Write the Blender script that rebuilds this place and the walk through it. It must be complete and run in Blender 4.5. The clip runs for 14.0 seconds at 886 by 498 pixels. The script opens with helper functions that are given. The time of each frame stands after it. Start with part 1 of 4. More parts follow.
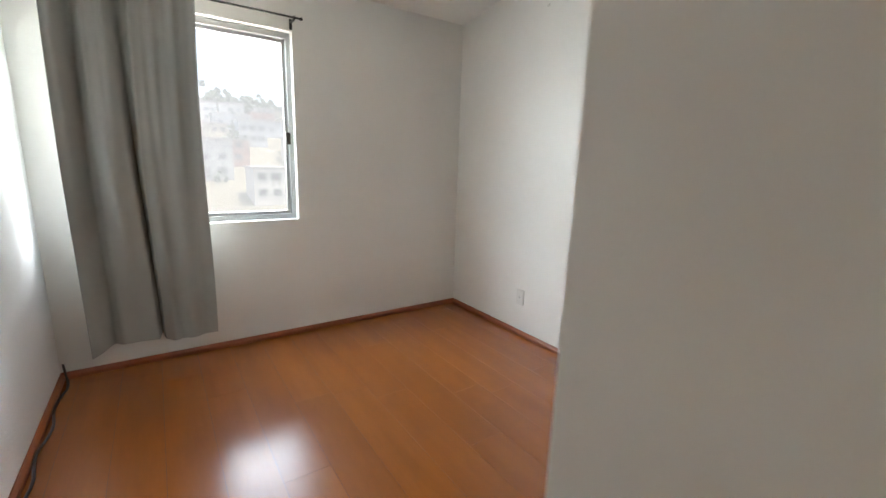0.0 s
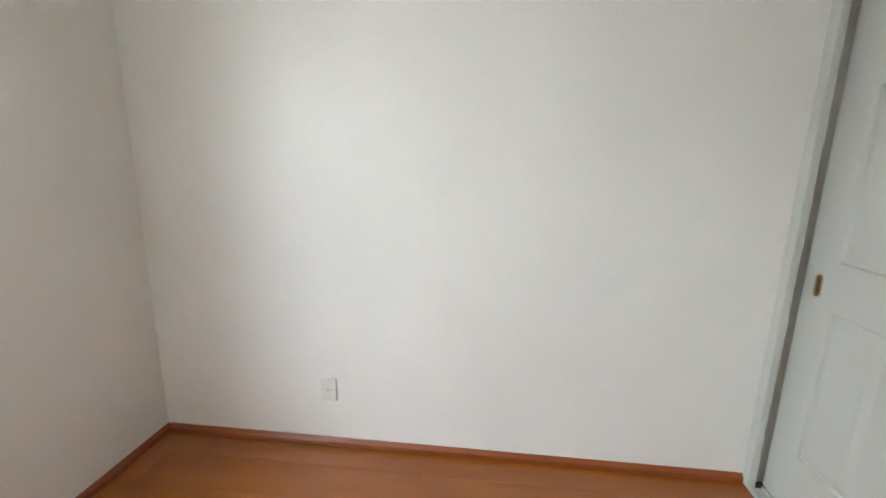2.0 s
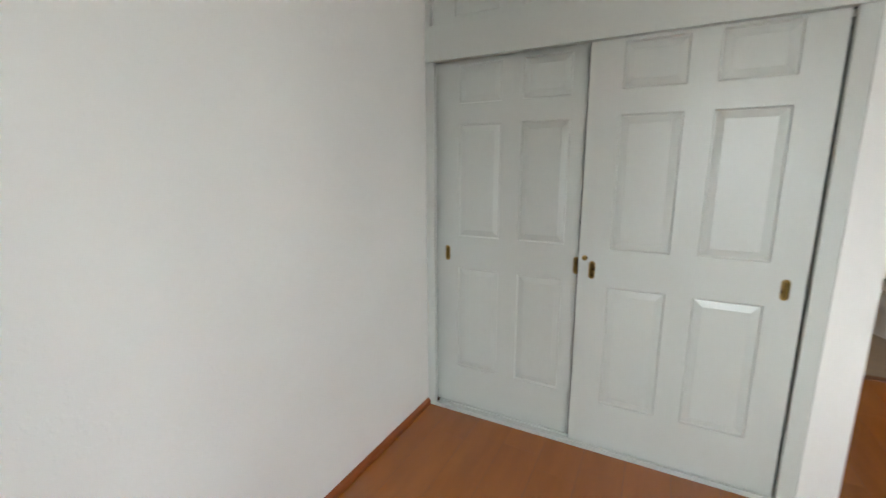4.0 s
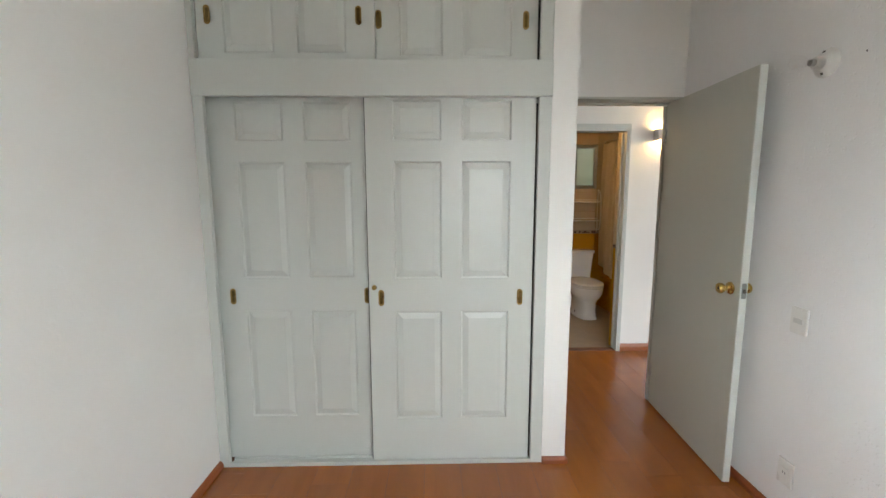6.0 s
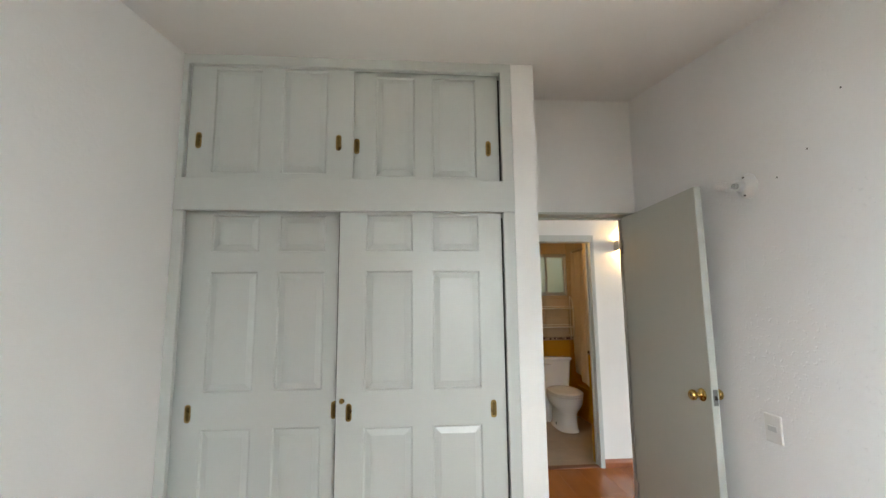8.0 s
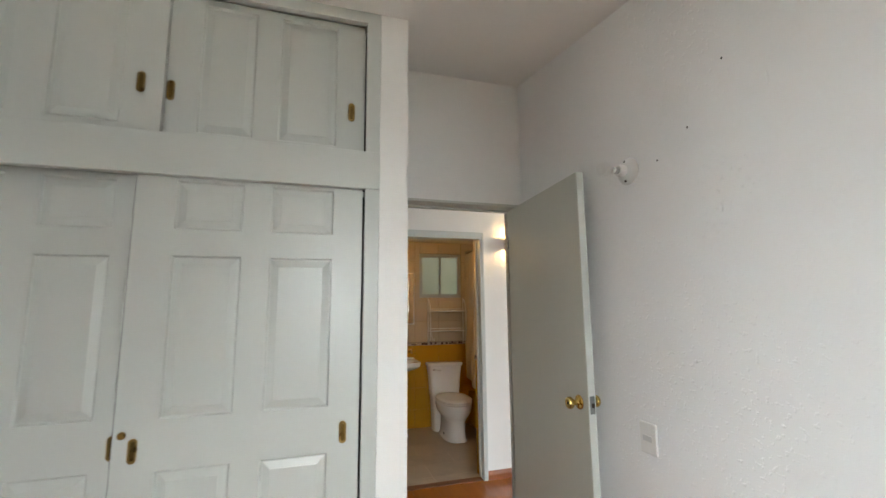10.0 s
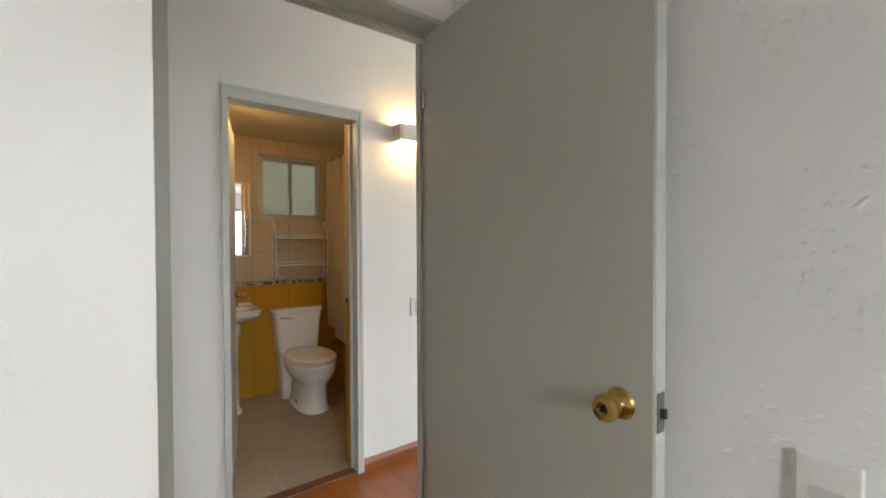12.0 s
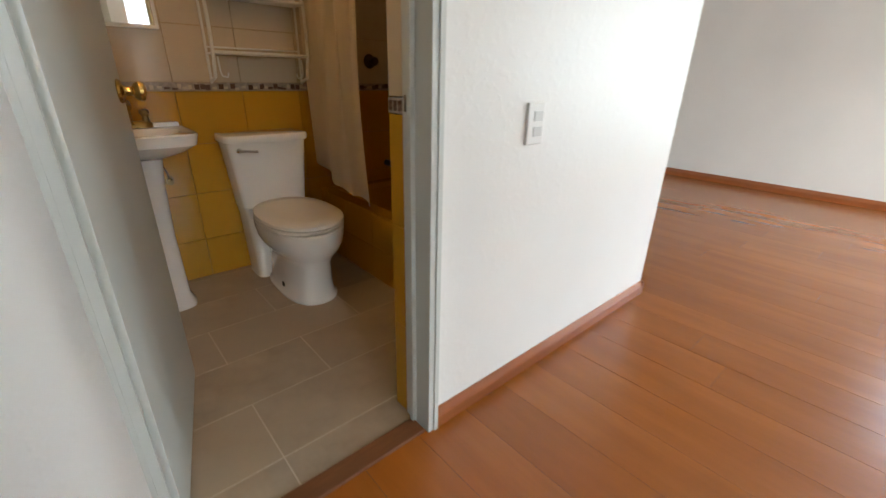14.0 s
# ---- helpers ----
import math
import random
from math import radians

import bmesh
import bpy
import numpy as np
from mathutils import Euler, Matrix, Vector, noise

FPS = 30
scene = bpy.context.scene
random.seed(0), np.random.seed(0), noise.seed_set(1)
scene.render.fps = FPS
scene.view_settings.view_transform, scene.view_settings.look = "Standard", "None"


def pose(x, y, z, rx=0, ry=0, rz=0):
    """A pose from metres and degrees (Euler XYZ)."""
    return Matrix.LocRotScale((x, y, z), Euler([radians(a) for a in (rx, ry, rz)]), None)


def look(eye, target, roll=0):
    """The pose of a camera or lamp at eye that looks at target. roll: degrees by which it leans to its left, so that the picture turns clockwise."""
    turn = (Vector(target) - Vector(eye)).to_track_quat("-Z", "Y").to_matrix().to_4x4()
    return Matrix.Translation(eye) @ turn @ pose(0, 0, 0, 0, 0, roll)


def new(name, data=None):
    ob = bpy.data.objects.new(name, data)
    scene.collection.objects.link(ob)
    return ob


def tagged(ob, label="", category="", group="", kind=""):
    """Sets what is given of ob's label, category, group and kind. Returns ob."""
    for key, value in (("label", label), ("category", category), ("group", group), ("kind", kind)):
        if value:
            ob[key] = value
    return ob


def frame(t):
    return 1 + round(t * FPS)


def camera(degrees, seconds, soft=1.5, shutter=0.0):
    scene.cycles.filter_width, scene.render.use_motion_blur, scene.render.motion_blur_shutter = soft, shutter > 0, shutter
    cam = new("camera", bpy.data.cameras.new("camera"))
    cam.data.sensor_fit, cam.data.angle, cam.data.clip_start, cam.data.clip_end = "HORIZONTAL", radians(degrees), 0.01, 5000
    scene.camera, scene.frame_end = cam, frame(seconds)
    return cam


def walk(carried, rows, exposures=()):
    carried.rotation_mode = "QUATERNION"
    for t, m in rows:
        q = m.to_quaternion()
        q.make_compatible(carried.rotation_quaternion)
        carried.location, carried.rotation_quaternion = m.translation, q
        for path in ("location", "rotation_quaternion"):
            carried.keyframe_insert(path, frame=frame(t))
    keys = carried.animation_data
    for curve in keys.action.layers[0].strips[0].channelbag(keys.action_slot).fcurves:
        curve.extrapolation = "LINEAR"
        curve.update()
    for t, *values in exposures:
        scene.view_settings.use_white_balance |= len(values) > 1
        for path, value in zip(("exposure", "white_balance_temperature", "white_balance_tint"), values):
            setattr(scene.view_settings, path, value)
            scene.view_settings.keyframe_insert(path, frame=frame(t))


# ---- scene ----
cam = camera(93.8, 14.0, shutter=0.3)
PATH = [
    (0, (2.207, 3.002, 1.281), (1.094, 1.391, 0.872), 1.8),
    (0.5, (2.128, 2.68, 1.297), (1.035, 1.059, 0.877), 1.4),
    (1, (1.959, 2.297, 1.336), (0.54, 0.951, 0.918), 0.9),
    (1.5, (1.838, 1.945, 1.328), (0.063, 1.111, 0.938), 1.0),
    (2, (1.739, 1.584, 1.371), (-0.207, 1.379, 0.958), 1.0),
    (2.5, (1.608, 1.267, 1.393), (-0.311, 1.665, 0.996), 0.9),
    (3, (1.502, 1.002, 1.36), (-0.21, 1.969, 0.995), 0.8),
    (3.5, (1.321, 0.852, 1.369), (-0.033, 2.279, 1.008), 0.5),
    (4, (1.164, 0.744, 1.412), (0.25, 2.482, 1.033), -0.1),
    (4.2, (1.134, 0.668, 1.389), (0.415, 2.499, 1.028), 0.5),
    (6.3, (1.187, 0.626, 1.484), (1.236, 2.614, 1.269), -0.3),
    (6.5, (1.193, 0.615, 1.48), (1.241, 2.61, 1.346), -0.3),
    (7, (1.2, 0.597, 1.482), (1.259, 2.596, 1.54), -0.4),
    (7.2, (1.202, 0.589, 1.487), (1.266, 2.584, 1.609), -0.4),
    (9.3, (1.282, 0.726, 1.451), (1.7, 2.661, 1.739), -0.6),
    (9.5, (1.347, 0.774, 1.432), (1.807, 2.699, 1.714), -0.5),
    (10, (1.512, 0.959, 1.443), (2.088, 2.855, 1.715), -0.5),
    (10.5, (1.639, 1.177, 1.439), (2.332, 3.036, 1.691), -0.6),
    (11, (1.75, 1.534, 1.419), (2.588, 3.338, 1.624), -0.2),
    (11.5, (1.869, 1.877, 1.378), (2.863, 3.609, 1.492), -0.4),
    (12, (1.875, 2.177, 1.334), (3.066, 3.784, 1.303), -0.2),
    (12.5, (1.897, 2.469, 1.239), (3.251, 3.905, 0.913), 0.1),
    (13, (2.045, 2.818, 1.166), (3.385, 4.199, 0.623), 1.1),
    (13.5, (2.162, 3.192, 1.094), (3.428, 4.578, 0.403), 1.2),
    (14, (2.252, 3.607, 1.055), (3.48, 4.986, 0.287), 1.3),
]
walk(cam, [(t, look(eye, target, roll)) for t, eye, target, roll in PATH],
     exposures=[(0, 2.84), (0.5, 2.78), (1.0, 2.8), (1.5, 2.85), (2.0, 3.1), (3.0, 2.86), (4.0, 2.85), (6.5, 2.98), (9.5, 2.93), (11.5, 2.88), (12.5, 3.0), (13.2, 3.12), (13.6, 3.12), (14, 3.05)])

# ---- world, sun and lamps ----
SUN_DIR = Vector((-0.25, 0.12, 0.95)).normalized()
world = bpy.data.worlds.new("sky")
scene.world = world
world.use_nodes = True
wn = world.node_tree
sky = wn.nodes.new("ShaderNodeTexSky")
sky.sky_type = "NISHITA"
sky.sun_disc = False
sky.sun_elevation = math.asin(SUN_DIR.z)
sky.sun_rotation = math.atan2(SUN_DIR.x, SUN_DIR.y)
sky.dust_density = 3.0
wn.links.new(sky.outputs[0], wn.nodes["Background"].inputs[0])
wn.nodes["Background"].inputs[1].default_value = 0.15


def lamp(name, kind, energy, colour, m, **settings):
    data = bpy.data.lights.new(name, kind)
    data.energy, data.color = energy, colour
    if kind == "AREA":
        data.shape = "RECTANGLE"
        data.size, data.size_y = settings["size"]
    elif kind == "SUN":
        data.angle = settings["angle"]
    else:
        data.shadow_soft_size = settings["radius"]
    ob = new(name, data)
    ob.matrix_world = m
    return ob


lamp("sun", "SUN", 3.0, (1.0, 0.95, 0.88), look(SUN_DIR * 20, (0, 0, 0)), angle=radians(0.6))
# added area lamps outside, out of view, standing in for sky and hillside light
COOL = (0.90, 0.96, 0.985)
lamp("high_sky_fill", "AREA", 130.0, COOL, look((-0.5, -8.0, 9.6), (1.7, 0.0, 1.4)), size=(9.0, 9.0))
lamp("ridge_sky_fill", "AREA", 220.0, COOL, look((1.5, -8.0, 4.7), (1.7, 0.0, 1.4)), size=(13.0, 3.2))
lamp("window_right_sky_fill", "AREA", 25.0, (0.87, 0.96, 1.00), look((2.62, -0.72, 2.05), (1.0, 1.5, 0.95)), size=(1.4, 1.6))
lamp("window_ahead_sky_fill", "AREA", 38.0, COOL, look((1.55, -3.0, 2.12), (1.9, 1.0, 1.3)), size=(1.6, 2.0))
lamp("window_left_sky_fill", "AREA", 118.0, COOL, look((-0.45, -2.5, 2.2), (1.75, 0.3, 1.1)), size=(2.2, 2.4))
lamp("hillside_bounce_fill", "AREA", 66.0, (1.0, 0.95, 0.83), look((1.75, -1.7, -0.55), (1.9, 2.6, 2.2)), size=(2.2, 1.3))
# area lamps in the living room's window openings, standing in for the sky
lamp("sky_in_living_window", "AREA", 2.0, (0.80, 0.94, 1.0), look((4.8, -0.2, 1.47), (4.8, 3.0, 1.2)), size=(3.2, 1.24))
lamp("sky_in_far_window", "AREA", 17.0, (0.80, 0.94, 1.0), look((7.98, 1.8, 1.35), (5.0, 2.6, 1.1)), size=(2.4, 1.8))
# warm lamps: the up-and-down sconce, and an unseen bathroom lamp inferred from its warm ceiling
lamp("sconce_bulb_up", "POINT", 0.42, (1.0, 0.60, 0.20), pose(3.215, 4.335, 2.03), radius=0.02)
lamp("sconce_bulb_down", "POINT", 0.42, (1.0, 0.60, 0.20), pose(3.215, 4.335, 1.955), radius=0.02)
lamp("bath_bulb", "POINT", 0.95, (1.0, 0.58, 0.20), pose(2.50, 4.95, 2.10), radius=0.06)

# ---- materials ----
def nodes_of(name):
    m = bpy.data.materials.new(name)
    m.use_nodes = True
    t = m.node_tree
    return m, t, t.nodes["Principled BSDF"]


def mix_colour(t, a, b, fac, blend="MIX"):
    n = t.nodes.new("ShaderNodeMix")
    n.data_type, n.blend_type = "RGBA", blend
    for slot, v in ((n.inputs[6], a), (n.inputs[7], b), (n.inputs[0], fac)):
        if hasattr(v, "links"):
            t.links.new(v, slot)
        else:
            slot.default_value = v
    return n.outputs[2]


def noise_tex(t, vec, scale, detail=4, rough=0.55):
    n = t.nodes.new("ShaderNodeTexNoise")
    n.inputs["Scale"].default_value, n.inputs["Detail"].default_value, n.inputs["Roughness"].default_value = scale, detail, rough
    t.links.new(vec, n.inputs["Vector"])
    return n.outputs["Fac"]


def ramp(t, fac, lo, hi, a=0.0, b=1.0):
    n = t.nodes.new("ShaderNodeMapRange")
    n.inputs[1].default_value, n.inputs[2].default_value, n.inputs[3].default_value, n.inputs[4].default_value = lo, hi, a, b
    t.links.new(fac, n.inputs[0])
    return n.outputs[0]


def bump(t, p, height, strength, distance):
    n = t.nodes.new("ShaderNodeBump")
    n.inputs["Strength"].default_value, n.inputs["Distance"].default_value = strength, distance
    t.links.new(height, n.inputs["Height"])
    t.links.new(n.outputs[0], p.inputs["Normal"])


def c4(c):
    return (c[0], c[1], c[2], 1.0)


def surface(name, colour, rough=0.5, metal=0.0, stain=0.08, stain_scale=1.5, grain_scale=60, grain=0.03,
            relief=0.0, relief_scale=80, relief_depth=0.002, coat=0.0, object_tint=0.0):
    """Painted, glazed or metal surface: broad stains, fine grain and relief."""
    m, t, p = nodes_of(name)
    vec = t.nodes.new("ShaderNodeTexCoord").outputs["Object"]
    big = ramp(t, noise_tex(t, vec, stain_scale), 0.3, 0.7)
    fine = ramp(t, noise_tex(t, vec, grain_scale, 3), 0.3, 0.7)
    dark = [v * (1 - stain) for v in colour]
    col = mix_colour(t, c4(dark), c4(colour), big)
    col = mix_colour(t, col, c4([v * (1 - grain) for v in colour]), ramp(t, fine, 0, 1, 0, 0.5))
    if object_tint:
        r = t.nodes.new("ShaderNodeObjectInfo").outputs["Random"]
        col = mix_colour(t, col, c4([v * (1 - object_tint) for v in colour]), r)
    t.links.new(col, p.inputs["Base Color"])
    t.links.new(ramp(t, big, 0, 1, max(rough - 0.04, 0.02), min(rough + 0.04, 1)), p.inputs["Roughness"])
    p.inputs["Metallic"].default_value = metal
    p.inputs["Coat Weight"].default_value = coat
    if relief:
        bump(t, p, noise_tex(t, vec, relief_scale, 4), relief, relief_depth)
    return m


def stucco(name, colour, strength, depth, sparse=0.52, strokes=0.35, fleck=38):
    """White wall paint over rough trowelled plaster, with blobs and grain."""
    m, t, p = nodes_of(name)
    vec = t.nodes.new("ShaderNodeTexCoord").outputs["Object"]
    big = ramp(t, noise_tex(t, vec, 1.3, 5), 0.3, 0.72)
    col = mix_colour(t, c4([v * 0.93 for v in colour]), c4(colour), big)
    scuff = ramp(t, noise_tex(t, vec, 9, 6, 0.7), 0.66, 0.74)
    col = mix_colour(t, col, c4([v * 0.9 for v in colour]), ramp(t, scuff, 0, 1, 0, 0.3))
    t.links.new(col, p.inputs["Base Color"])
    p.inputs["Roughness"].default_value = 0.42
    blobs = ramp(t, noise_tex(t, vec, fleck, 3, 0.5), sparse, sparse + 0.14)
    patch = ramp(t, noise_tex(t, vec, 2.2, 2), 0.42, 0.62, 0.15, 1)
    fine = noise_tex(t, vec, 160, 2)
    mul = t.nodes.new("ShaderNodeMath")
    mul.operation = "MULTIPLY"
    t.links.new(blobs, mul.inputs[0])
    t.links.new(patch, mul.inputs[1])
    add = t.nodes.new("ShaderNodeMath")
    add.operation = "MULTIPLY_ADD"
    t.links.new(fine, add.inputs[0])
    add.inputs[1].default_value = 0.06
    t.links.new(mul.outputs[0], add.inputs[2])
    long = t.nodes.new("ShaderNodeMapping")
    long.inputs["Scale"].default_value = (1.2, 1.2, 9.0)
    t.links.new(vec, long.inputs[0])
    stroke = ramp(t, noise_tex(t, long.outputs[0], 5.0, 4, 0.6), 0.56, 0.72, 0.0, strokes)
    both = t.nodes.new("ShaderNodeMath")
    t.links.new(add.outputs[0], both.inputs[0])
    t.links.new(stroke, both.inputs[1])
    bump(t, p, both.outputs[0], strength, depth)
    return m


def wood(name, dark, light, rough, along="y", coat=0.0, tint=0.25, stretch=14.0, fleck=0.28):
    """Wood grain drawn out along one axis, shifted from piece to piece."""
    m, t, p = nodes_of(name)
    vec = t.nodes.new("ShaderNodeTexCoord").outputs["Object"]
    info = t.nodes.new("ShaderNodeObjectInfo")
    rnd = info.outputs["Random"]
    shift = t.nodes.new("ShaderNodeVectorMath")
    shift.operation = "MULTIPLY_ADD"
    shift.inputs[1].default_value = (1, 1, 1)
    t.links.new(vec, shift.inputs[0])
    comb = t.nodes.new("ShaderNodeCombineXYZ")
    far = t.nodes.new("ShaderNodeMath")
    far.operation = "MULTIPLY"
    far.inputs[1].default_value = 37.0
    t.links.new(rnd, far.inputs[0])
    for i in range(3):
        t.links.new(far.outputs[0], comb.inputs[i])
    t.links.new(comb.outputs[0], shift.inputs[2])
    mp = t.nodes.new("ShaderNodeMapping")
    mp.inputs["Scale"].default_value = {"y": (stretch, 1, 1), "x": (1, stretch, stretch), "z": (stretch, stretch, 1)}[along]
    t.links.new(shift.outputs[0], mp.inputs[0])
    broad = ramp(t, noise_tex(t, mp.outputs[0], 1.6, 3, 0.5), 0.3, 0.7)
    fine = ramp(t, noise_tex(t, mp.outputs[0], 14, 2, 0.5), 0.3, 0.7)
    col = mix_colour(t, c4(dark), c4(light), broad)
    col = mix_colour(t, col, c4([v * 0.72 for v in dark]), ramp(t, fine, 0, 1, 0, fleck))
    col = mix_colour(t, col, c4([v * (1 - tint) for v in dark]), ramp(t, rnd, 0, 1, 0, 0.45))
    t.links.new(col, p.inputs["Base Color"])
    p.inputs["Roughness"].default_value = rough
    p.inputs["Coat Weight"].default_value = coat
    p.inputs["Coat Roughness"].default_value = 0.18
    return m


WALL = stucco("white_wall_paint", (0.80, 0.79, 0.76), 0.22, 0.0016)
ROUGH_WALL = stucco("white_rough_plaster", (0.79, 0.79, 0.785), 0.75, 0.0022, 0.575, 0.0, 58)
CEILING = stucco("white_ceiling_paint", (0.78, 0.77, 0.74), 0.15, 0.001)
PAINT = surface("pale_sage_paint", (0.53, 0.550, 0.515), 0.34, stain=0.05, relief=0.0)
# the closet's sage paint again, with the bedroom door's shade in the colour
SHADED_DOOR_PAINT = surface("shaded_sage_door_paint", (0.50, 0.51, 0.45), 0.36, stain=0.06, relief=0.0)
PLANK = wood("orange_laminate", (0.268, 0.079, 0.0105), (0.338, 0.108, 0.016), 0.27, "y", 0.18, tint=0.14, stretch=7.0, fleck=0.12)
SKIRT = wood("red_brown_skirting", (0.26, 0.075, 0.022), (0.36, 0.115, 0.035), 0.35, "y", 0.15)
DARK_SKIRT = wood("dark_red_brown_skirting", (0.22, 0.050, 0.010), (0.31, 0.078, 0.015), 0.4, "y", 0.1)
DARK_SKIRT_X = wood("dark_red_brown_skirting_along", (0.22, 0.050, 0.010), (0.31, 0.078, 0.015), 0.4, "x", 0.1)
SKIRT_X = wood("red_brown_skirting_along", (0.26, 0.075, 0.022), (0.36, 0.115, 0.035), 0.35, "x", 0.15)
WORN_WOOD = wood("worn_threshold_wood", (0.13, 0.046, 0.017), (0.31, 0.125, 0.045), 0.5, "x", 0.0, stretch=9.0, fleck=0.5)
HINGE_PAINT = surface("painted_over_hinge", (0.60, 0.62, 0.59), 0.4, stain=0.3, stain_scale=25)
UNDERLAY = surface("dark_joint", (0.09, 0.035, 0.012), 0.8)
BRASS = surface("polished_brass", (0.62, 0.42, 0.13), 0.2, 1.0, stain=0.25, stain_scale=25)
OLD_BRASS = surface("antique_brass", (0.36, 0.24, 0.08), 0.3, 1.0, stain=0.35, stain_scale=30)
DARK_METAL = surface("dark_bronze", (0.05, 0.04, 0.03), 0.4, 0.8)
STEEL = surface("steel", (0.55, 0.55, 0.55), 0.28, 1.0)
DULL_STEEL = surface("dull_steel", (0.22, 0.22, 0.21), 0.4, 0.9, stain=0.3, stain_scale=40)
CHROME = surface("chrome", (0.75, 0.75, 0.75), 0.08, 1.0, stain=0.02)
ALUMINIUM = surface("grey_aluminium", (0.45, 0.46, 0.46), 0.4, 0.7)
PLASTIC = surface("white_plastic", (0.72, 0.71, 0.68), 0.3, stain=0.03)
LAMP_WHITE = surface("aged_white_ceramic", (0.62, 0.61, 0.58), 0.3, stain=0.1, stain_scale=20)
ROCKER = surface("grey_white_rocker", (0.57, 0.57, 0.55), 0.3)
CUP_SHADE_BRASS = surface("shaded_cup_brass", (0.17, 0.11, 0.035), 0.3, 1.0, stain=0.3, stain_scale=30)
# near-black for slots and holes, and for shade painted round the closet doors
SLOT_SHADE = surface("dark_slot_shade", (0.03, 0.03, 0.03), 0.7)
PORCELAIN = surface("white_porcelain", (0.80, 0.79, 0.77), 0.10, stain=0.03, coat=0.5)
SEAT = surface("warm_white_seat", (0.76, 0.73, 0.68), 0.2, stain=0.03)
GROUT = surface("grey_grout", (0.45, 0.31, 0.13), 0.9, stain=0.25, stain_scale=6)
PALE_GROUT = surface("pale_sand_grout", (0.62, 0.53, 0.42), 0.9, stain=0.3, stain_scale=6)
FLOOR_TILE = surface("beige_grey_floor_tile", (0.46, 0.37, 0.27), 0.34, stain=0.42, stain_scale=6, grain=0.2, grain_scale=50, object_tint=0.12)
YELLOW_TILE = surface("ochre_yellow_tile", (0.50, 0.255, 0.018), 0.12, stain=0.14, stain_scale=4, object_tint=0.10)
CREAM_TILE = surface("cream_tile", (0.55, 0.445, 0.315), 0.14, stain=0.08, stain_scale=4, object_tint=0.05)
BORDER_LIGHT = surface("border_light_mosaic", (0.40, 0.33, 0.27), 0.25, stain=0.4, stain_scale=60)
BORDER_DARK = surface("border_brown_mosaic", (0.16, 0.09, 0.06), 0.25, stain=0.4, stain_scale=60, object_tint=0.5)
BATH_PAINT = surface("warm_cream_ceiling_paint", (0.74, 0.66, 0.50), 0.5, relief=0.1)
RACK = surface("white_enamel", (0.74, 0.72, 0.66), 0.3)
BLACK = surface("black_rod", (0.02, 0.02, 0.02), 0.35, 0.6)
CABLE = surface("dark_cable", (0.03, 0.02, 0.018), 0.5)


def cloth(name, colour, translucent, weave):
    m, t, p = nodes_of(name)
    vec = t.nodes.new("ShaderNodeTexCoord").outputs["Object"]
    big = ramp(t, noise_tex(t, vec, 4), 0.3, 0.7)
    fine = ramp(t, noise_tex(t, vec, weave, 2), 0.3, 0.7)
    col = mix_colour(t, c4([v * 0.9 for v in colour]), c4(colour), big)
    t.links.new(col, p.inputs["Base Color"])
    p.inputs["Roughness"].default_value = 0.85
    p.inputs["Sheen Weight"].default_value = 0.2
    bump(t, p, fine, 0.1, 0.0006)
    tr = t.nodes.new("ShaderNodeBsdfTranslucent")
    t.links.new(col, tr.inputs[0])
    mx = t.nodes.new("ShaderNodeMixShader")
    mx.inputs[0].default_value = translucent
    t.links.new(p.outputs[0], mx.inputs[1])
    t.links.new(tr.outputs[0], mx.inputs[2])
    t.links.new(mx.outputs[0], t.nodes["Material Output"].inputs[0])
    return m


CURTAIN = cloth("grey_blackout_cloth", (0.37, 0.38, 0.36), 0.0, 700)
SHOWER_CLOTH = cloth("cream_shower_cloth", (0.60, 0.51, 0.38), 0.15, 500)


def glass(name, rough, colour=(1, 1, 1), gloss=0.05):
    """Thin pane: mostly clear, with a little mirror gloss."""
    m, t, p = nodes_of(name)
    if rough > 0.1:
        p.inputs["Base Color"].default_value = c4(colour)
        p.inputs["Roughness"].default_value = rough
        p.inputs["Transmission Weight"].default_value = 1.0
        p.inputs["IOR"].default_value = 1.15
        vec = t.nodes.new("ShaderNodeTexCoord").outputs["Object"]
        bump(t, p, noise_tex(t, vec, 120, 2), 0.4, 0.002)
        return m
    tr = t.nodes.new("ShaderNodeBsdfTransparent")
    tr.inputs[0].default_value = c4(colour)
    gl = t.nodes.new("ShaderNodeBsdfGlossy")
    gl.inputs["Roughness"].default_value = 0.02
    mx = t.nodes.new("ShaderNodeMixShader")
    mx.inputs[0].default_value = gloss
    t.links.new(tr.outputs[0], mx.inputs[1])
    t.links.new(gl.outputs[0], mx.inputs[2])
    t.links.new(mx.outputs[0], t.nodes["Material Output"].inputs[0])
    return m


CLEAR = glass("clear_glass", 0.0)
BULB_GLASS = glass("thin_bulb_glass", 0.0, gloss=0.1)
FROSTED = glass("frosted_glass", 0.45, (0.31, 0.35, 0.28))
MIRROR = surface("mirror_silver", (0.92, 0.92, 0.92), 0.05, 1.0, stain=0.0, grain=0.0)
MIRROR.node_tree.nodes["Principled BSDF"].inputs["Roughness"].default_value = 0.01
for l in list(MIRROR.node_tree.links):
    if l.to_socket.name == "Roughness":
        MIRROR.node_tree.links.remove(l)


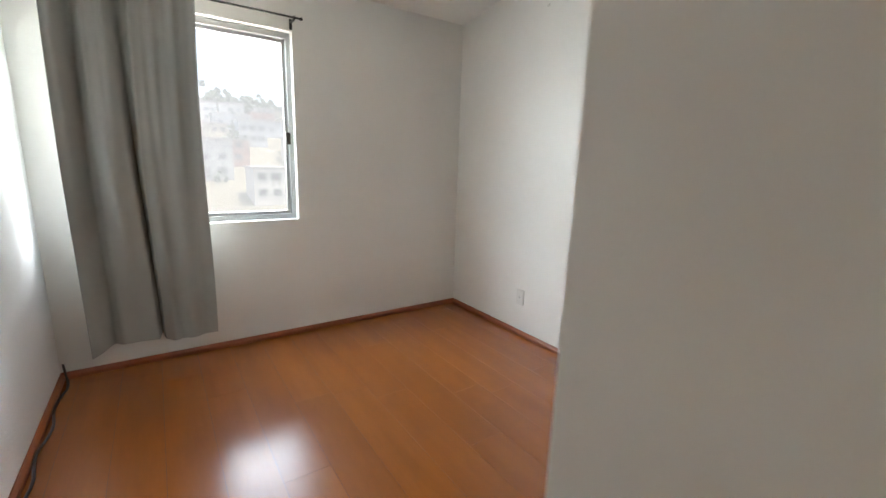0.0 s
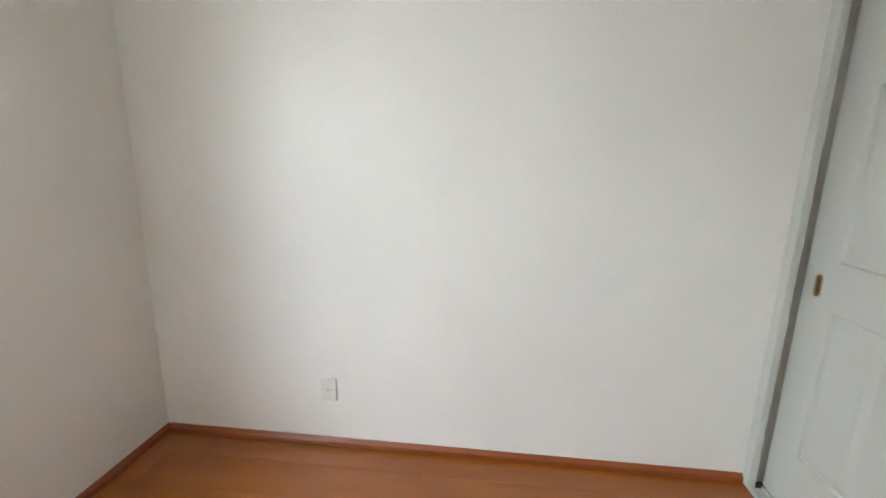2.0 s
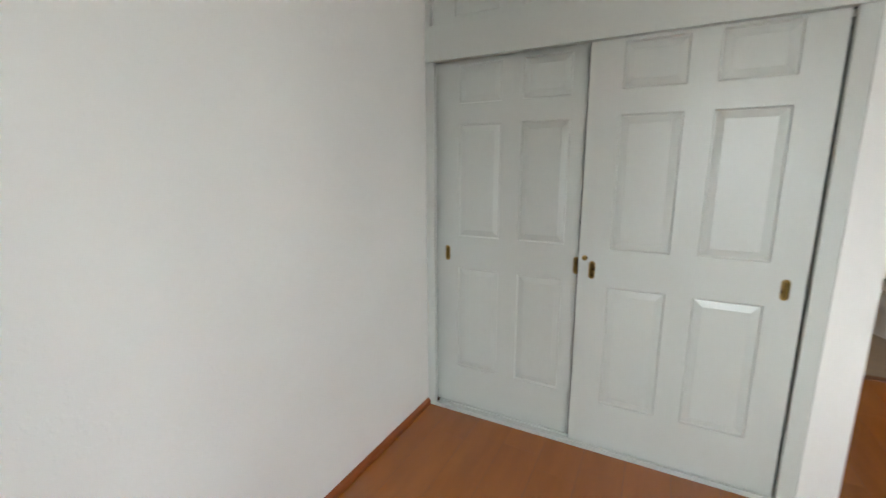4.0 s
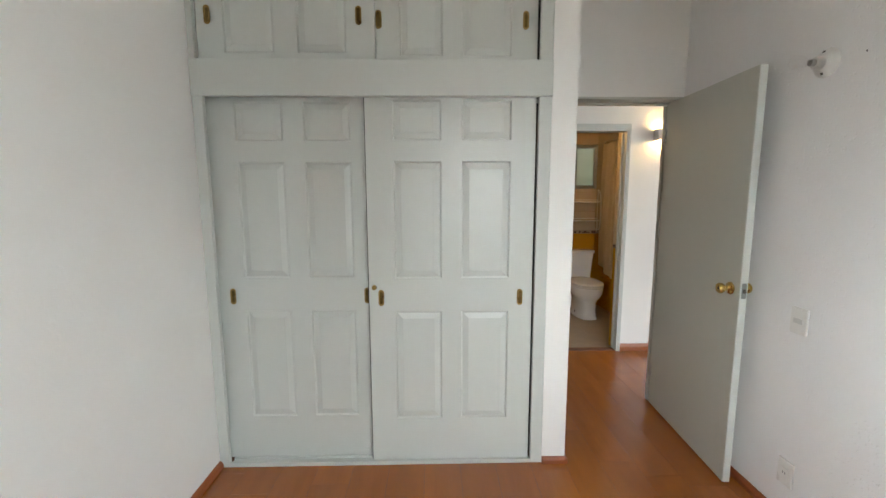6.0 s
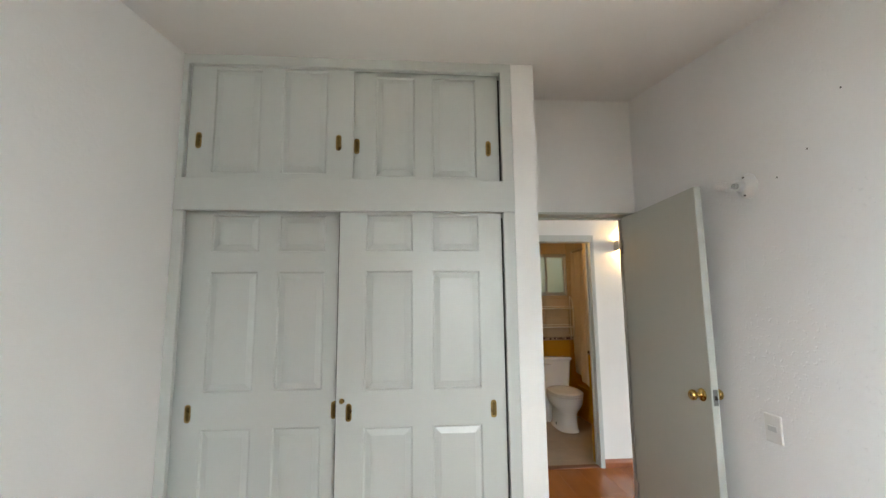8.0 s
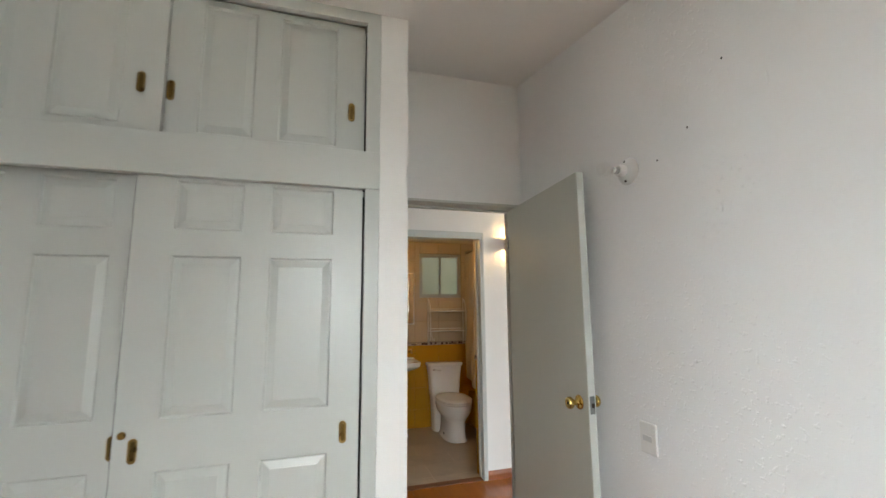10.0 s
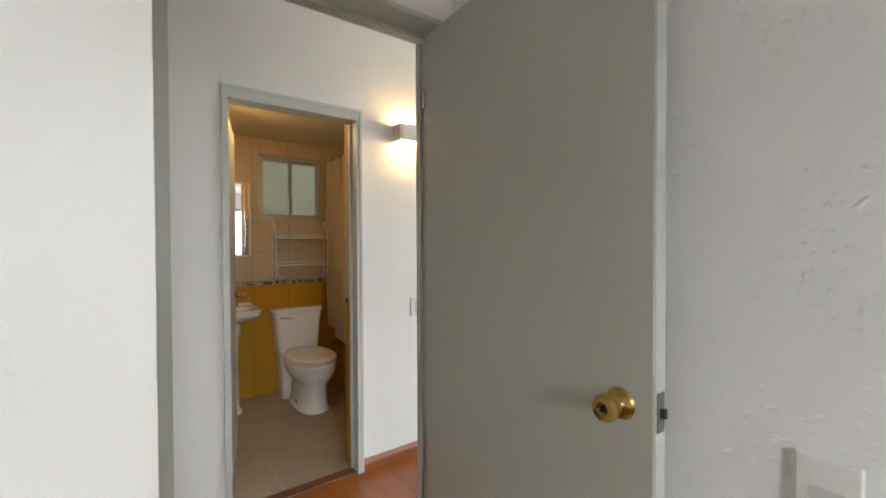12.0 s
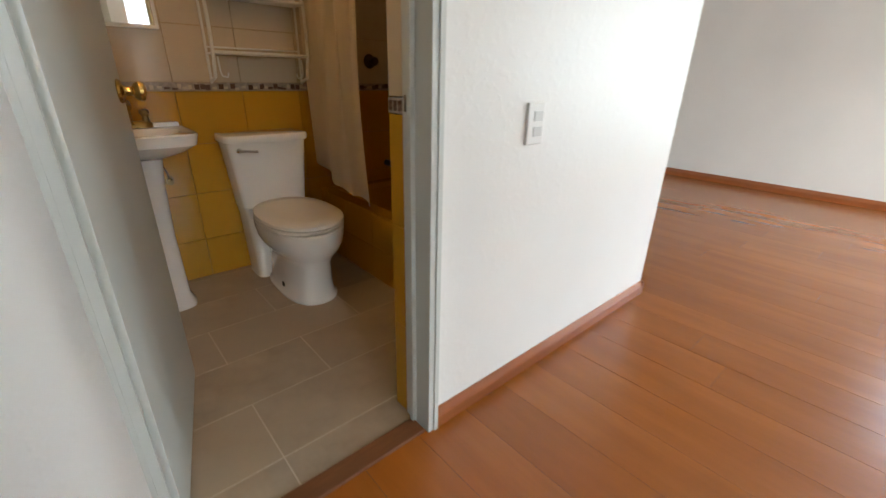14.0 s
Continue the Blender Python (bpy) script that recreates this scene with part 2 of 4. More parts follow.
# ---- mesh helpers ----
def box(bm, x0, x1, y0, y1, z0, z1, bevel=0.0, seg=2):
    vs = [bm.verts.new((x, y, z)) for x in (x0, x1) for y in (y0, y1) for z in (z0, z1)]
    fs = [bm.faces.new([vs[i] for i in f]) for f in
          ((0, 1, 3, 2), (4, 6, 7, 5), (0, 4, 5, 1), (2, 3, 7, 6), (0, 2, 6, 4), (1, 5, 7, 3))]
    if bevel:
        es = list({e for f in fs for e in f.edges})
        bmesh.ops.bevel(bm, geom=es, offset=bevel, segments=seg, profile=0.5, affect="EDGES")
    return bm


def solid(*args, **kw):
    return box(bmesh.new(), *args, **kw)


def loft(bm, rings, cap=True):
    """Skin over closed rings of equal length."""
    rows = [[bm.verts.new(p) for p in r] for r in rings]
    n = len(rows[0])
    for a, b in zip(rows, rows[1:]):
        for i in range(n):
            bm.faces.new((a[i], a[(i + 1) % n], b[(i + 1) % n], b[i]))
    if cap:
        bm.faces.new(rows[0][::-1])
        bm.faces.new(rows[-1])
    return bm


def oval(cx, cy, z, rx, ry, n=32, power=2.0):
    pts = []
    for i in range(n):
        a = 2 * math.pi * i / n
        c, s = math.cos(a), math.sin(a)
        pts.append((cx + rx * math.copysign(abs(c) ** (2 / power), c), cy + ry * math.copysign(abs(s) ** (2 / power), s), z))
    return pts


def lathe(bm, profile, m=Matrix(), n=24):
    """Turned body: profile rows of (radius, height) about z, then moved by m."""
    rings = [[m @ Vector((r * math.cos(2 * math.pi * i / n), r * math.sin(2 * math.pi * i / n), h)) for i in range(n)] for r, h in profile]
    return loft(bm, rings)


def tube(bm, pts, r, n=8):
    """Round bar along points."""
    rings = []
    pts = [Vector(p) for p in pts]
    for i, p in enumerate(pts):
        d = (pts[min(i + 1, len(pts) - 1)] - pts[max(i - 1, 0)]).normalized()
        a = d.orthogonal().normalized() if i == 0 else (side - d * side.dot(d)).normalized()
        side = a
        b = d.cross(a)
        rings.append([p + r * (math.cos(2 * math.pi * k / n) * a + math.sin(2 * math.pi * k / n) * b) for k in range(n)])
    return loft(bm, rings)


def part(name, bm, material, parent=None, label="", smooth=False):
    bmesh.ops.recalc_face_normals(bm, faces=bm.faces)
    me = bpy.data.meshes.new(name)
    bm.to_mesh(me)
    bm.free()
    me.materials.append(material)
    if smooth:
        for p in me.polygons:
            p.use_smooth = True
        me.set_sharp_from_angle(angle=radians(40))
    ob = new(name, me)
    if parent:
        ob.parent = parent
        ob.matrix_parent_inverse = parent.matrix_basis.inverted()
    if label:
        ob["label"] = label
    return ob


def thing(name, x, y, z, label, category, group="", kind=""):
    ob = new(name)
    ob.empty_display_size = 0.05
    ob.matrix_world = pose(x, y, z)
    return tagged(ob, label, category, group, kind)


def setting(name, bm, material, label, category, smooth=False):
    return tagged(part(name, bm, material, smooth=smooth), label, category, kind="structure")


# ---- large structure ----
def ceiling_z(y):
    return 2.39 + 0.152 * y


def boxes(*rows):
    bm = bmesh.new()
    for r in rows:
        box(bm, *r)
    return bm


TOP = 3.6
setting("floor", solid(-0.15, 7.88, -0.15, 6.95, -0.25, -0.0008), UNDERLAY, "orange wood laminate floor in long glossy planks", "floor")
setting("wall_west", solid(-0.15, 0, 0, 3.475, -0.05, TOP), WALL, "plain white painted plaster wall", "wall")
setting("wall_window", boxes((-0.15, 7.88, -0.15, 0, -0.05, 0.85), (-0.15, 7.88, -0.15, 0, 2.087, TOP),
                             (-0.15, 1.39, -0.15, 0, 0.85, 2.087), (2.60, 3.20, -0.15, 0, 0.85, 2.087), (6.4, 7.88, -0.15, 0, 0.85, 2.087)),
        WALL, "white painted wall with deep window reveals", "wall")
setting("wall_east", solid(2.757, 2.877, 0, 3.475, -0.05, TOP), ROUGH_WALL, "white wall of rough trowelled plaster", "wall")
setting("wall_closet_side", solid(1.765, 1.893, 2.755, 3.475, -0.05, TOP), WALL, "white end wall beside the closet", "wall")
setting("wall_closet_back", solid(0, 1.765, 3.36, 3.475, -0.05, TOP), WALL, "white painted wall behind the closet", "wall")
setting("wall_over_door", solid(1.893, 2.757, 3.312, 3.475, 2.078, TOP), WALL, "white wall above the bedroom doorway", "wall")
setting("wall_hall_end", solid(0.95, 1.1, 3.475, 4.39, -0.05, TOP), WALL, "plain white wall closing the hallway", "wall")
setting("wall_bath_front", boxes((0.95, 2.215, 4.39, 4.545, -0.05, TOP), (2.92, 4.367, 4.39, 4.545, -0.05, TOP), (2.215, 2.92, 4.39, 4.545, 2.085, TOP)),
        WALL, "white hallway wall with the bathroom doorway", "wall")
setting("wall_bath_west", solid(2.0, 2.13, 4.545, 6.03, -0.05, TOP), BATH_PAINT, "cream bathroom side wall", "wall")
setting("wall_bath_east", solid(4.15, 4.367, 4.545, 6.95, -0.05, TOP), WALL, "white wall between bathroom and living room", "wall")
setting("wall_bath_back", boxes((2.0, 4.15, 6.03, 6.2, -0.05, 1.545), (2.0, 4.15, 6.03, 6.2, 2.105, TOP), (2.0, 2.74, 6.03, 6.2, 1.545, 2.105), (3.295, 4.15, 6.03, 6.2, 1.545, 2.105)),
        GROUT, "tiled bathroom back wall with a small high window", "wall")
setting("wall_living_far", boxes((7.73, 7.88, 0, 0.55, -0.05, TOP), (7.73, 7.88, 3.05, 6.8, -0.05, TOP), (7.73, 7.88, 0.55, 3.05, -0.05, 0.4), (7.73, 7.88, 0.55, 3.05, 2.3, TOP)), WALL, "plain white far wall of the living room", "wall")
setting("wall_living_north", solid(4.367, 7.88, 6.8, 6.95, -0.05, TOP), WALL, "plain white living room wall", "wall")
bm = bmesh.new()
loft(bm, [[(x, -0.15, ceiling_z(-0.15)), (x, 6.95, ceiling_z(6.95)), (x, 6.95, ceiling_z(6.95) + 0.12), (x, -0.15, ceiling_z(-0.15) + 0.12)] for x in (-0.15, 7.88)])
setting("ceiling", bm, CEILING, "sloping white painted ceiling", "ceiling")
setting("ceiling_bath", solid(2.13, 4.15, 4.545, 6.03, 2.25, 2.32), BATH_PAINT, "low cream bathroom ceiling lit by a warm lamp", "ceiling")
setting("floor_bath", solid(2.0, 4.15, 4.455, 6.03, -0.02, 0.0003), PALE_GROUT, "beige stone-look tile floor with pale joints", "floor")


def skirting(name, a, b, inward, height, depth, material, label):
    """Moulded strip along the foot of a wall from a to b; inward is the way into the room."""
    a, b, n = Vector((*a, 0)), Vector((*b, 0)), Vector((*inward, 0))
    prof = [(0, 0), (depth, 0), (depth, height * 0.55), (depth * 0.8, height * 0.72), (depth * 0.45, height * 0.9), (depth * 0.3, height), (0, height)]
    bm = bmesh.new()
    loft(bm, [[p + n * u + Vector((0, 0, v)) for u, v in prof] for p in (a, b)])
    return setting(name, bm, material, label, "baseboard")


SK = "narrow red-brown wooden baseboard"
skirting("baseboard_west", (0, 0.02), (0, 2.757), (1, 0), 0.038, 0.02, DARK_SKIRT, SK)
skirting("baseboard_window", (0, 0), (2.757, 0), (0, 1), 0.038, 0.02, DARK_SKIRT_X, SK)
skirting("baseboard_east", (2.757, 0.02), (2.757, 3.312), (-1, 0), 0.038, 0.02, DARK_SKIRT, SK)
skirting("baseboard_pillar", (1.765, 2.755), (1.893, 2.755), (0, -1), 0.038, 0.015, DARK_SKIRT_X, SK)
skirting("baseboard_pillar_side", (1.893, 2.74), (1.893, 3.312), (1, 0), 0.038, 0.015, DARK_SKIRT, SK)
HS = "orange-brown wooden baseboard along the hallway wall"
skirting("baseboard_hall", (2.93, 4.39), (4.382, 4.39), (0, -1), 0.07, 0.016, SKIRT_X, HS)
skirting("baseboard_hall_return", (2.925, 4.374), (2.925, 4.41), (-1, 0), 0.07, 0.012, SKIRT, HS)
skirting("baseboard_hall_left", (1.1, 4.39), (2.205, 4.39), (0, -1), 0.07, 0.016, SKIRT_X, HS)
skirting("baseboard_hall_corner", (4.367, 4.374), (4.367, 6.8), (1, 0), 0.07, 0.016, SKIRT, HS)
skirting("baseboard_living", (7.73, 0), (7.73, 6.8), (-1, 0), 0.08, 0.016, SKIRT, "dark reddish wooden baseboard on the far wall")
skirting("baseboard_living_north", (4.367, 6.8), (7.73, 6.8), (0, -1), 0.08, 0.016, SKIRT_X, "dark reddish wooden baseboard")
setting("threshold", solid(2.236, 2.889, 4.388, 4.457, -0.012, 0.009, bevel=0.004), WORN_WOOD, "worn dark wooden threshold strip at the bathroom door", "threshold")


# ---- windows ----
def sliding_window(name, x0, x1, z0, z1, y, label, panes=2, latch=False, bar=0.035, pane_material=CLEAR):
    w = thing(name, (x0 + x1) / 2, y, z0, label, "window", kind="structure")
    part("window_frame", boxes((x0, x1, y - 0.03, y + 0.03, z0, z0 + bar), (x0, x1, y - 0.03, y + 0.03, z1 - bar, z1),
                               (x0, x0 + bar * 0.8, y - 0.03, y + 0.03, z0 + bar, z1 - bar), (x1 - bar * 0.8, x1, y - 0.03, y + 0.03, z0 + bar, z1 - bar),
                               (x0 + bar, x1 - bar, y + 0.03, y + 0.036, z0, z0 + 0.008)), ALUMINIUM, w)
    a, b = x0 + bar * 0.8, x1 - bar * 0.8
    step = (b - a) / panes
    for i in range(panes):
        yy = y + (0.012 if i % 2 else -0.012)
        p0, p1 = a + i * step - (0.012 if i else 0), a + (i + 1) * step + (0.012 if i < panes - 1 else 0)
        s = 0.022
        sash = part("sash", boxes((p0, p1, yy - 0.01, yy + 0.01, z0 + bar, z0 + bar + s), (p0, p1, yy - 0.01, yy + 0.01, z1 - bar - s, z1 - bar),
                                  (p0, p0 + s, yy - 0.01, yy + 0.01, z0 + bar + s, z1 - bar - s), (p1 - s, p1, yy - 0.01, yy + 0.01, z0 + bar + s, z1 - bar - s)), ALUMINIUM, w)
        pane = part("pane", solid(p0 + s, p1 - s, yy - 0.002, yy + 0.002, z0 + bar + s, z1 - bar - s), pane_material, sash)
        pane.visible_shadow = False
    if latch:
        part("latch", solid(x0 + 0.02, x0 + 0.05, y + 0.012, y + 0.035, 1.37, 1.45, bevel=0.006), DARK_METAL, w, "small dark window latch")
    return w


sliding_window("window_1", 1.39, 2.60, 0.852, 2.085, -0.085, "grey aluminium sliding window overlooking a bright hillside", latch=True)
sliding_window("window_2", 3.20, 6.40, 0.852, 2.085, -0.085, "wide aluminium sliding window of the living room", panes=4)
sliding_window("window_3", 2.742, 3.293, 1.547, 2.103, 6.075, "small aluminium bathroom window with two frosted panes", bar=0.022, pane_material=FROSTED)
# unseen window, inferred from surfaces lit from +x, added to light the hall
w4 = thing("window_4", 7.8, 1.8, 0.4, "unseen tall aluminium window added in the living room's far wall", "window", kind="structure")
part("window_frame", boxes((7.77, 7.83, 0.55, 3.05, 0.4, 0.44), (7.77, 7.83, 0.55, 3.05, 2.26, 2.3), (7.77, 7.83, 0.55, 0.59, 0.44, 2.26), (7.77, 7.83, 3.01, 3.05, 0.44, 2.26), (7.77, 7.83, 1.78, 1.82, 0.44, 2.26)), ALUMINIUM, w4)
for a, b in ((0.59, 1.78), (1.82, 3.01)):
    part("pane", solid(7.798, 7.802, a, b, 0.44, 2.26), CLEAR, w4).visible_shadow = False
setting("window_sill", solid(1.392, 2.598, -0.052, 0.008, 0.846, 0.856, bevel=0.003), WALL, "white painted inner window sill", "sill")

# ---- bedroom: curtain, rod, cable ----
def pleated(bm, x0, x1, top_z, bottom_z, y, folds, depth, spread, seed, rows=26, cols=150, along="x"):
    """Hanging cloth with folds that open and wander towards the hem."""
    rng = random.Random(seed)
    ph = [rng.uniform(0, 6.28) for _ in range(6)]
    grid = []
    for j in range(rows + 1):
        v = j / rows
        row = []
        for i in range(cols + 1):
            u = i / cols
            uu = u + 0.025 * math.sin(3 * u * 6.28 + ph[0]) * v
            wave = math.sin(uu * folds * 6.28 + ph[1] + 0.5 * math.sin(v * 3 + ph[2]))
            wave += 0.45 * math.sin(uu * folds * 2.3 * 6.28 + ph[3]) * (1 - 0.6 * v)
            d = depth * (0.6 + 0.5 * v) * wave + 0.012 * math.sin(v * 4 + u * 9 + ph[4]) * v
            half = 0.5 * (x1 - x0) * (1 + spread * v)
            mid = 0.5 * (x0 + x1) + 0.01 * math.sin(v * 5 + ph[5])
            a = mid + (u - 0.5) * 2 * half
            z = top_z + (bottom_z - top_z) * v + 0.008 * math.sin(u * 14 + ph[2]) * v
            row.append(bm.verts.new((a, y + d, z) if along == "x" else (y + d, a, z)))
        grid.append(row)
    for r0, r1 in zip(grid, grid[1:]):
        for i in range(cols):
            bm.faces.new((r0[i], r0[i + 1], r1[i + 1], r1[i]))
    geom = bm.faces[:]
    bm.normal_update()
    bmesh.ops.solidify(bm, geom=geom, thickness=0.003)
    return bm


curtain = thing("curtain", 2.28, 0.085, 0.19, "plain grey blackout curtain hanging beside the window", "curtain")


def drape(bm, rows=48, cols=220):
    """Blackout panel: many pleats at the rod opening into a flat panel, a deep crease and a turned-back side."""
    def bell(x, c, w):
        return math.exp(-((x - c) / w) ** 2)

    def shape(u, v):
        top = max(0.0, 1 - v / 0.6)
        fade = min(1.0, max(0.0, (0.85 - v) / 0.35))
        pleats = (0.019 * math.sin(u * 6.28 * 6.5 + 1.0) + 0.006 * math.sin(u * 6.28 * 13 + 0.4)) * top
        k = min(1.0, 0.25 + v * 1.5)
        crease = -0.115 * bell(u, 0.555 - 0.08 * v, 0.016 + 0.034 * top)
        ridge = 0.075 * bell(u, 0.71 - 0.06 * v, 0.075) * fade
        lap = 0.040 * bell(u, 0.42 - 0.05 * v, 0.05) * (0.4 + 0.6 * v)
        valley = -0.085 * bell(u, 0.86, 0.05) * (1 - 0.35 * v)
        soft = 0.022 * bell(u, 0.22, 0.06) - 0.014 * bell(u, 0.10, 0.05) + 0.005 * math.sin(9 * u + 2 * v)
        back = 0.10 * max(0.0, (u - 0.84) / 0.16) ** 1.2
        return pleats + (crease + ridge + lap + valley + soft) * k + back + 0.045 * k
    grid = []
    for j in range(rows + 1):
        v = j / rows
        right, left = 1.945 + 0.035 * v + 0.012 * math.sin(v * 5), 2.582 + 0.008 * math.sin(v * 4)
        row = []
        for i in range(cols + 1):
            u = i / cols
            z = 2.165 - 1.975 * v - 0.012 * v * math.sin(u * 7)
            row.append(bm.verts.new((right + (left - right) * u, 0.108 + shape(u, v) + 0.05 * (1 - u) ** 4 * (1 - 0.5 * v), z)))
        grid.append(row)
    for r0, r1 in zip(grid, grid[1:]):
        for i in range(cols):
            bm.faces.new((r0[i], r0[i + 1], r1[i + 1], r1[i]))
    bm.normal_update()
    bmesh.ops.solidify(bm, geom=bm.faces[:], thickness=0.003)
    return bm


part("cloth", drape(bmesh.new()), CURTAIN, curtain, smooth=True)

rod = thing("curtain_rod", 2.0, 0.09, 2.145, "thin black metal curtain rod on small brackets", "curtain rod")
part("bar", tube(bmesh.new(), [(1.362, 0.09, 2.147), (2.66, 0.09, 2.147)], 0.006, 10), BLACK, rod, smooth=True)
for x in (1.395, 2.63):
    part("bracket", boxes((x - 0.009, x + 0.009, 0.0, 0.006, 2.095, 2.16), (x - 0.006, x + 0.006, 0.006, 0.1, 2.134, 2.142), (x - 0.006, x + 0.006, 0.093, 0.1, 2.142, 2.156)), BLACK, rod, "small dark rod bracket")
for x in (1.352, 2.668):
    part("finial", lathe(bmesh.new(), [(0.002, -0.012), (0.009, -0.006), (0.010, 0.0), (0.009, 0.006), (0.002, 0.012)], pose(x, 0.09, 2.147, 0, 90, 0), 12), BLACK, rod, smooth=True)

rng = random.Random(3)
pts = [(2.725 - 0.012 * math.sin(i * 0.9) - 0.004 * rng.random(), 0.05 + i * 0.06, 0.008 + 0.003 * rng.random()) for i in range(34)]
tagged(part("cable", tube(bmesh.new(), [(2.737, 0.03, 0.10), (2.732, 0.035, 0.05)] + pts, 0.006, 6), CABLE, smooth=True), "thin dark cable lying along the baseboard", "cable")


# ---- closet ----
def panel_slab(x0, x1, y, z0, z1, xs, zs, thick=0.03):
    """Moulded panel door: a slab whose panels are sunk with sloped edges round a raised field."""
    bm = bmesh.new()
    cx = [x0] + [v for p in xs for v in p] + [x1]
    cz = [z0] + [v for p in zs for v in p] + [z1]
    for i in range(len(cx) - 1):
        for j in range(len(cz) - 1):
            a, b, c, d = cx[i], cx[i + 1], cz[j], cz[j + 1]
            if i % 2 and j % 2:
                rings = []
                for inset, depth in ((0, 0), (0.002, 0.004), (0.006, 0.0095), (0.011, 0.0095), (0.036, 0.0015), (0.038, 0.0005)):
                    rings.append([bm.verts.new(p) for p in ((a + inset, y + depth, c + inset), (b - inset, y + depth, c + inset),
                                                            (b - inset, y + depth, d - inset), (a + inset, y + depth, d - inset))])
                for r, s in zip(rings, rings[1:]):
                    for k in range(4):
                        bm.faces.new((r[k], r[(k + 1) % 4], s[(k + 1) % 4], s[k]))
                bm.faces.new(rings[-1])
            else:
                bm.faces.new([bm.verts.new(p) for p in ((a, y, c), (b, y, c), (b, y, d), (a, y, d))])
    f, r = [(x0, y, z0), (x1, y, z0), (x1, y, z1), (x0, y, z1)], [(x0, y + thick, z0), (x1, y + thick, z0), (x1, y + thick, z1), (x0, y + thick, z1)]
    fv, rv = [bm.verts.new(p) for p in f], [bm.verts.new(p) for p in r]
    for k in range(4):
        bm.faces.new((fv[k], fv[(k + 1) % 4], rv[(k + 1) % 4], rv[k]))
    bm.faces.new(rv)
    bmesh.ops.remove_doubles(bm, verts=bm.verts, dist=0.0002)
    return bm


def stadium(cx, y, cz, w, h, n=10):
    r = w / 2
    pts = []
    for k in range(n + 1):
        a = math.pi * k / n
        pts.append((cx + r * math.cos(a), y, cz + h / 2 - r + r * math.sin(a)))
    for k in range(n + 1):
        a = math.pi + math.pi * k / n
        pts.append((cx + r * math.cos(a), y, cz - h / 2 + r + r * math.sin(a)))
    return pts


def cup_pull(x, y, z, parent):
    """Brass pull: a raised rim round a flat cup, darkened to look sunk."""
    bm = bmesh.new()
    rows = [(0.030, 0.088, 0.0), (0.030, 0.088, -0.002), (0.027, 0.085, -0.0035), (0.021, 0.078, -0.0035), (0.018, 0.074, -0.001), (0.017, 0.072, -0.0005)]
    loft(bm, [stadium(x, y + d, z, w, h) for w, h, d in rows])
    pull = part("pull", bm, OLD_BRASS, parent, "oval recessed brass finger pull", smooth=True)
    # the cup is not sunk; its darker brass carries the recess shade
    part("cup", loft(bmesh.new(), [stadium(x, y + d, z, w, h) for w, h, d in ((0.0155, 0.068, -0.0008), (0.015, 0.066, -0.0015), (0.008, 0.05, -0.0017))]), CUP_SHADE_BRASS, pull, smooth=True)


closet = thing("closet_frame", 0.88, 2.78, 0.0, "pale sage painted wooden frame of a built-in closet", "closet")
part("header", solid(0.002, 1.766, 2.748, 2.785, 1.957, 2.128, bevel=0.003), PAINT, closet)
part("top_rail", loft(bmesh.new(), [[(x, 2.757, 2.757), (x, 2.785, 2.757), (x, 2.785, ceiling_z(2.785) + 0.004), (x, 2.757, ceiling_z(2.757) + 0.004)] for x in (0.002, 1.764)]), PAINT, closet)
for a, b in ((0.002, 0.052), (1.702, 1.764)):
    part("stile", solid(a, b, 2.756, 2.785, 0.0, 1.957, bevel=0.002), PAINT, closet)
part("stile", solid(0.002, 0.030, 2.756, 2.785, 2.128, 2.757, bevel=0.002), PAINT, closet)
part("stile", solid(1.702, 1.764, 2.756, 2.785, 2.128, 2.757, bevel=0.002), PAINT, closet)
part("bottom_track", boxes((0.052, 1.702, 2.757, 2.77, -0.01, 0.022), (0.052, 1.702, 2.812, 2.818, -0.01, 0.018), (0.052, 1.702, 2.77, 2.86, -0.01, 0.008)), PAINT, closet, "narrow grey sliding track at the floor")
part("carcass", boxes((0.004, 0.02, 2.86, 3.35, 0, 2.75), (1.745, 1.762, 2.86, 3.35, 0, 2.75), (0.02, 1.745, 2.86, 3.35, 1.95, 1.97)), PAINT, closet)
# near-black sheet in place of the closet's unlit depth
part("shadow_gap_board", solid(0.02, 1.745, 2.875, 2.885, 0.0, 2.78), SLOT_SHADE, closet, "dark board standing in for the shaded closet inside")


def closet_door(x0, x1, y, z0, z1, xs, zs, pulls, pz, label):
    d = thing("closet_door", (x0 + x1) / 2, y, z0, label, "closet door", "sliding closet doors")
    part("leaf", panel_slab(x0, x1, y, z0, z1, xs, zs), PAINT, d)
    for x in pulls:
        cup_pull(x, y, pz, d)
    return d


Z3 = [(0.255, 0.86), (1.04, 1.645), (1.75, 1.945)]
closet_door(0.030, 0.865, 2.830, 0.012, 1.985, [(0.166, 0.406), (0.512, 0.750)], Z3, (0.100, 0.815), 0.940, "sage painted six-panel sliding closet door, closed")
right = closet_door(0.832, 1.694, 2.785, 0.012, 1.985, [(0.970, 1.215), (1.320, 1.570)], Z3, (0.896, 1.630), 0.936, "sage painted six-panel sliding closet door with a lock")
part("lock", lathe(bmesh.new(), [(0.014, 0.0), (0.014, 0.004), (0.011, 0.012), (0.008, 0.016), (0.003, 0.0165)], pose(0.860, 2.785, 0.992, 90, 0, 0), 16), OLD_BRASS, right, "round brass key lock", smooth=True)
# thin dark strip that draws the shadow between the overlapping doors
part("seam_shadow_strip", solid(0.8275, 0.8318, 2.792, 2.815, 0.014, 1.983), SLOT_SHADE, right, "dark strip standing in for the seam shadow along the door edge")
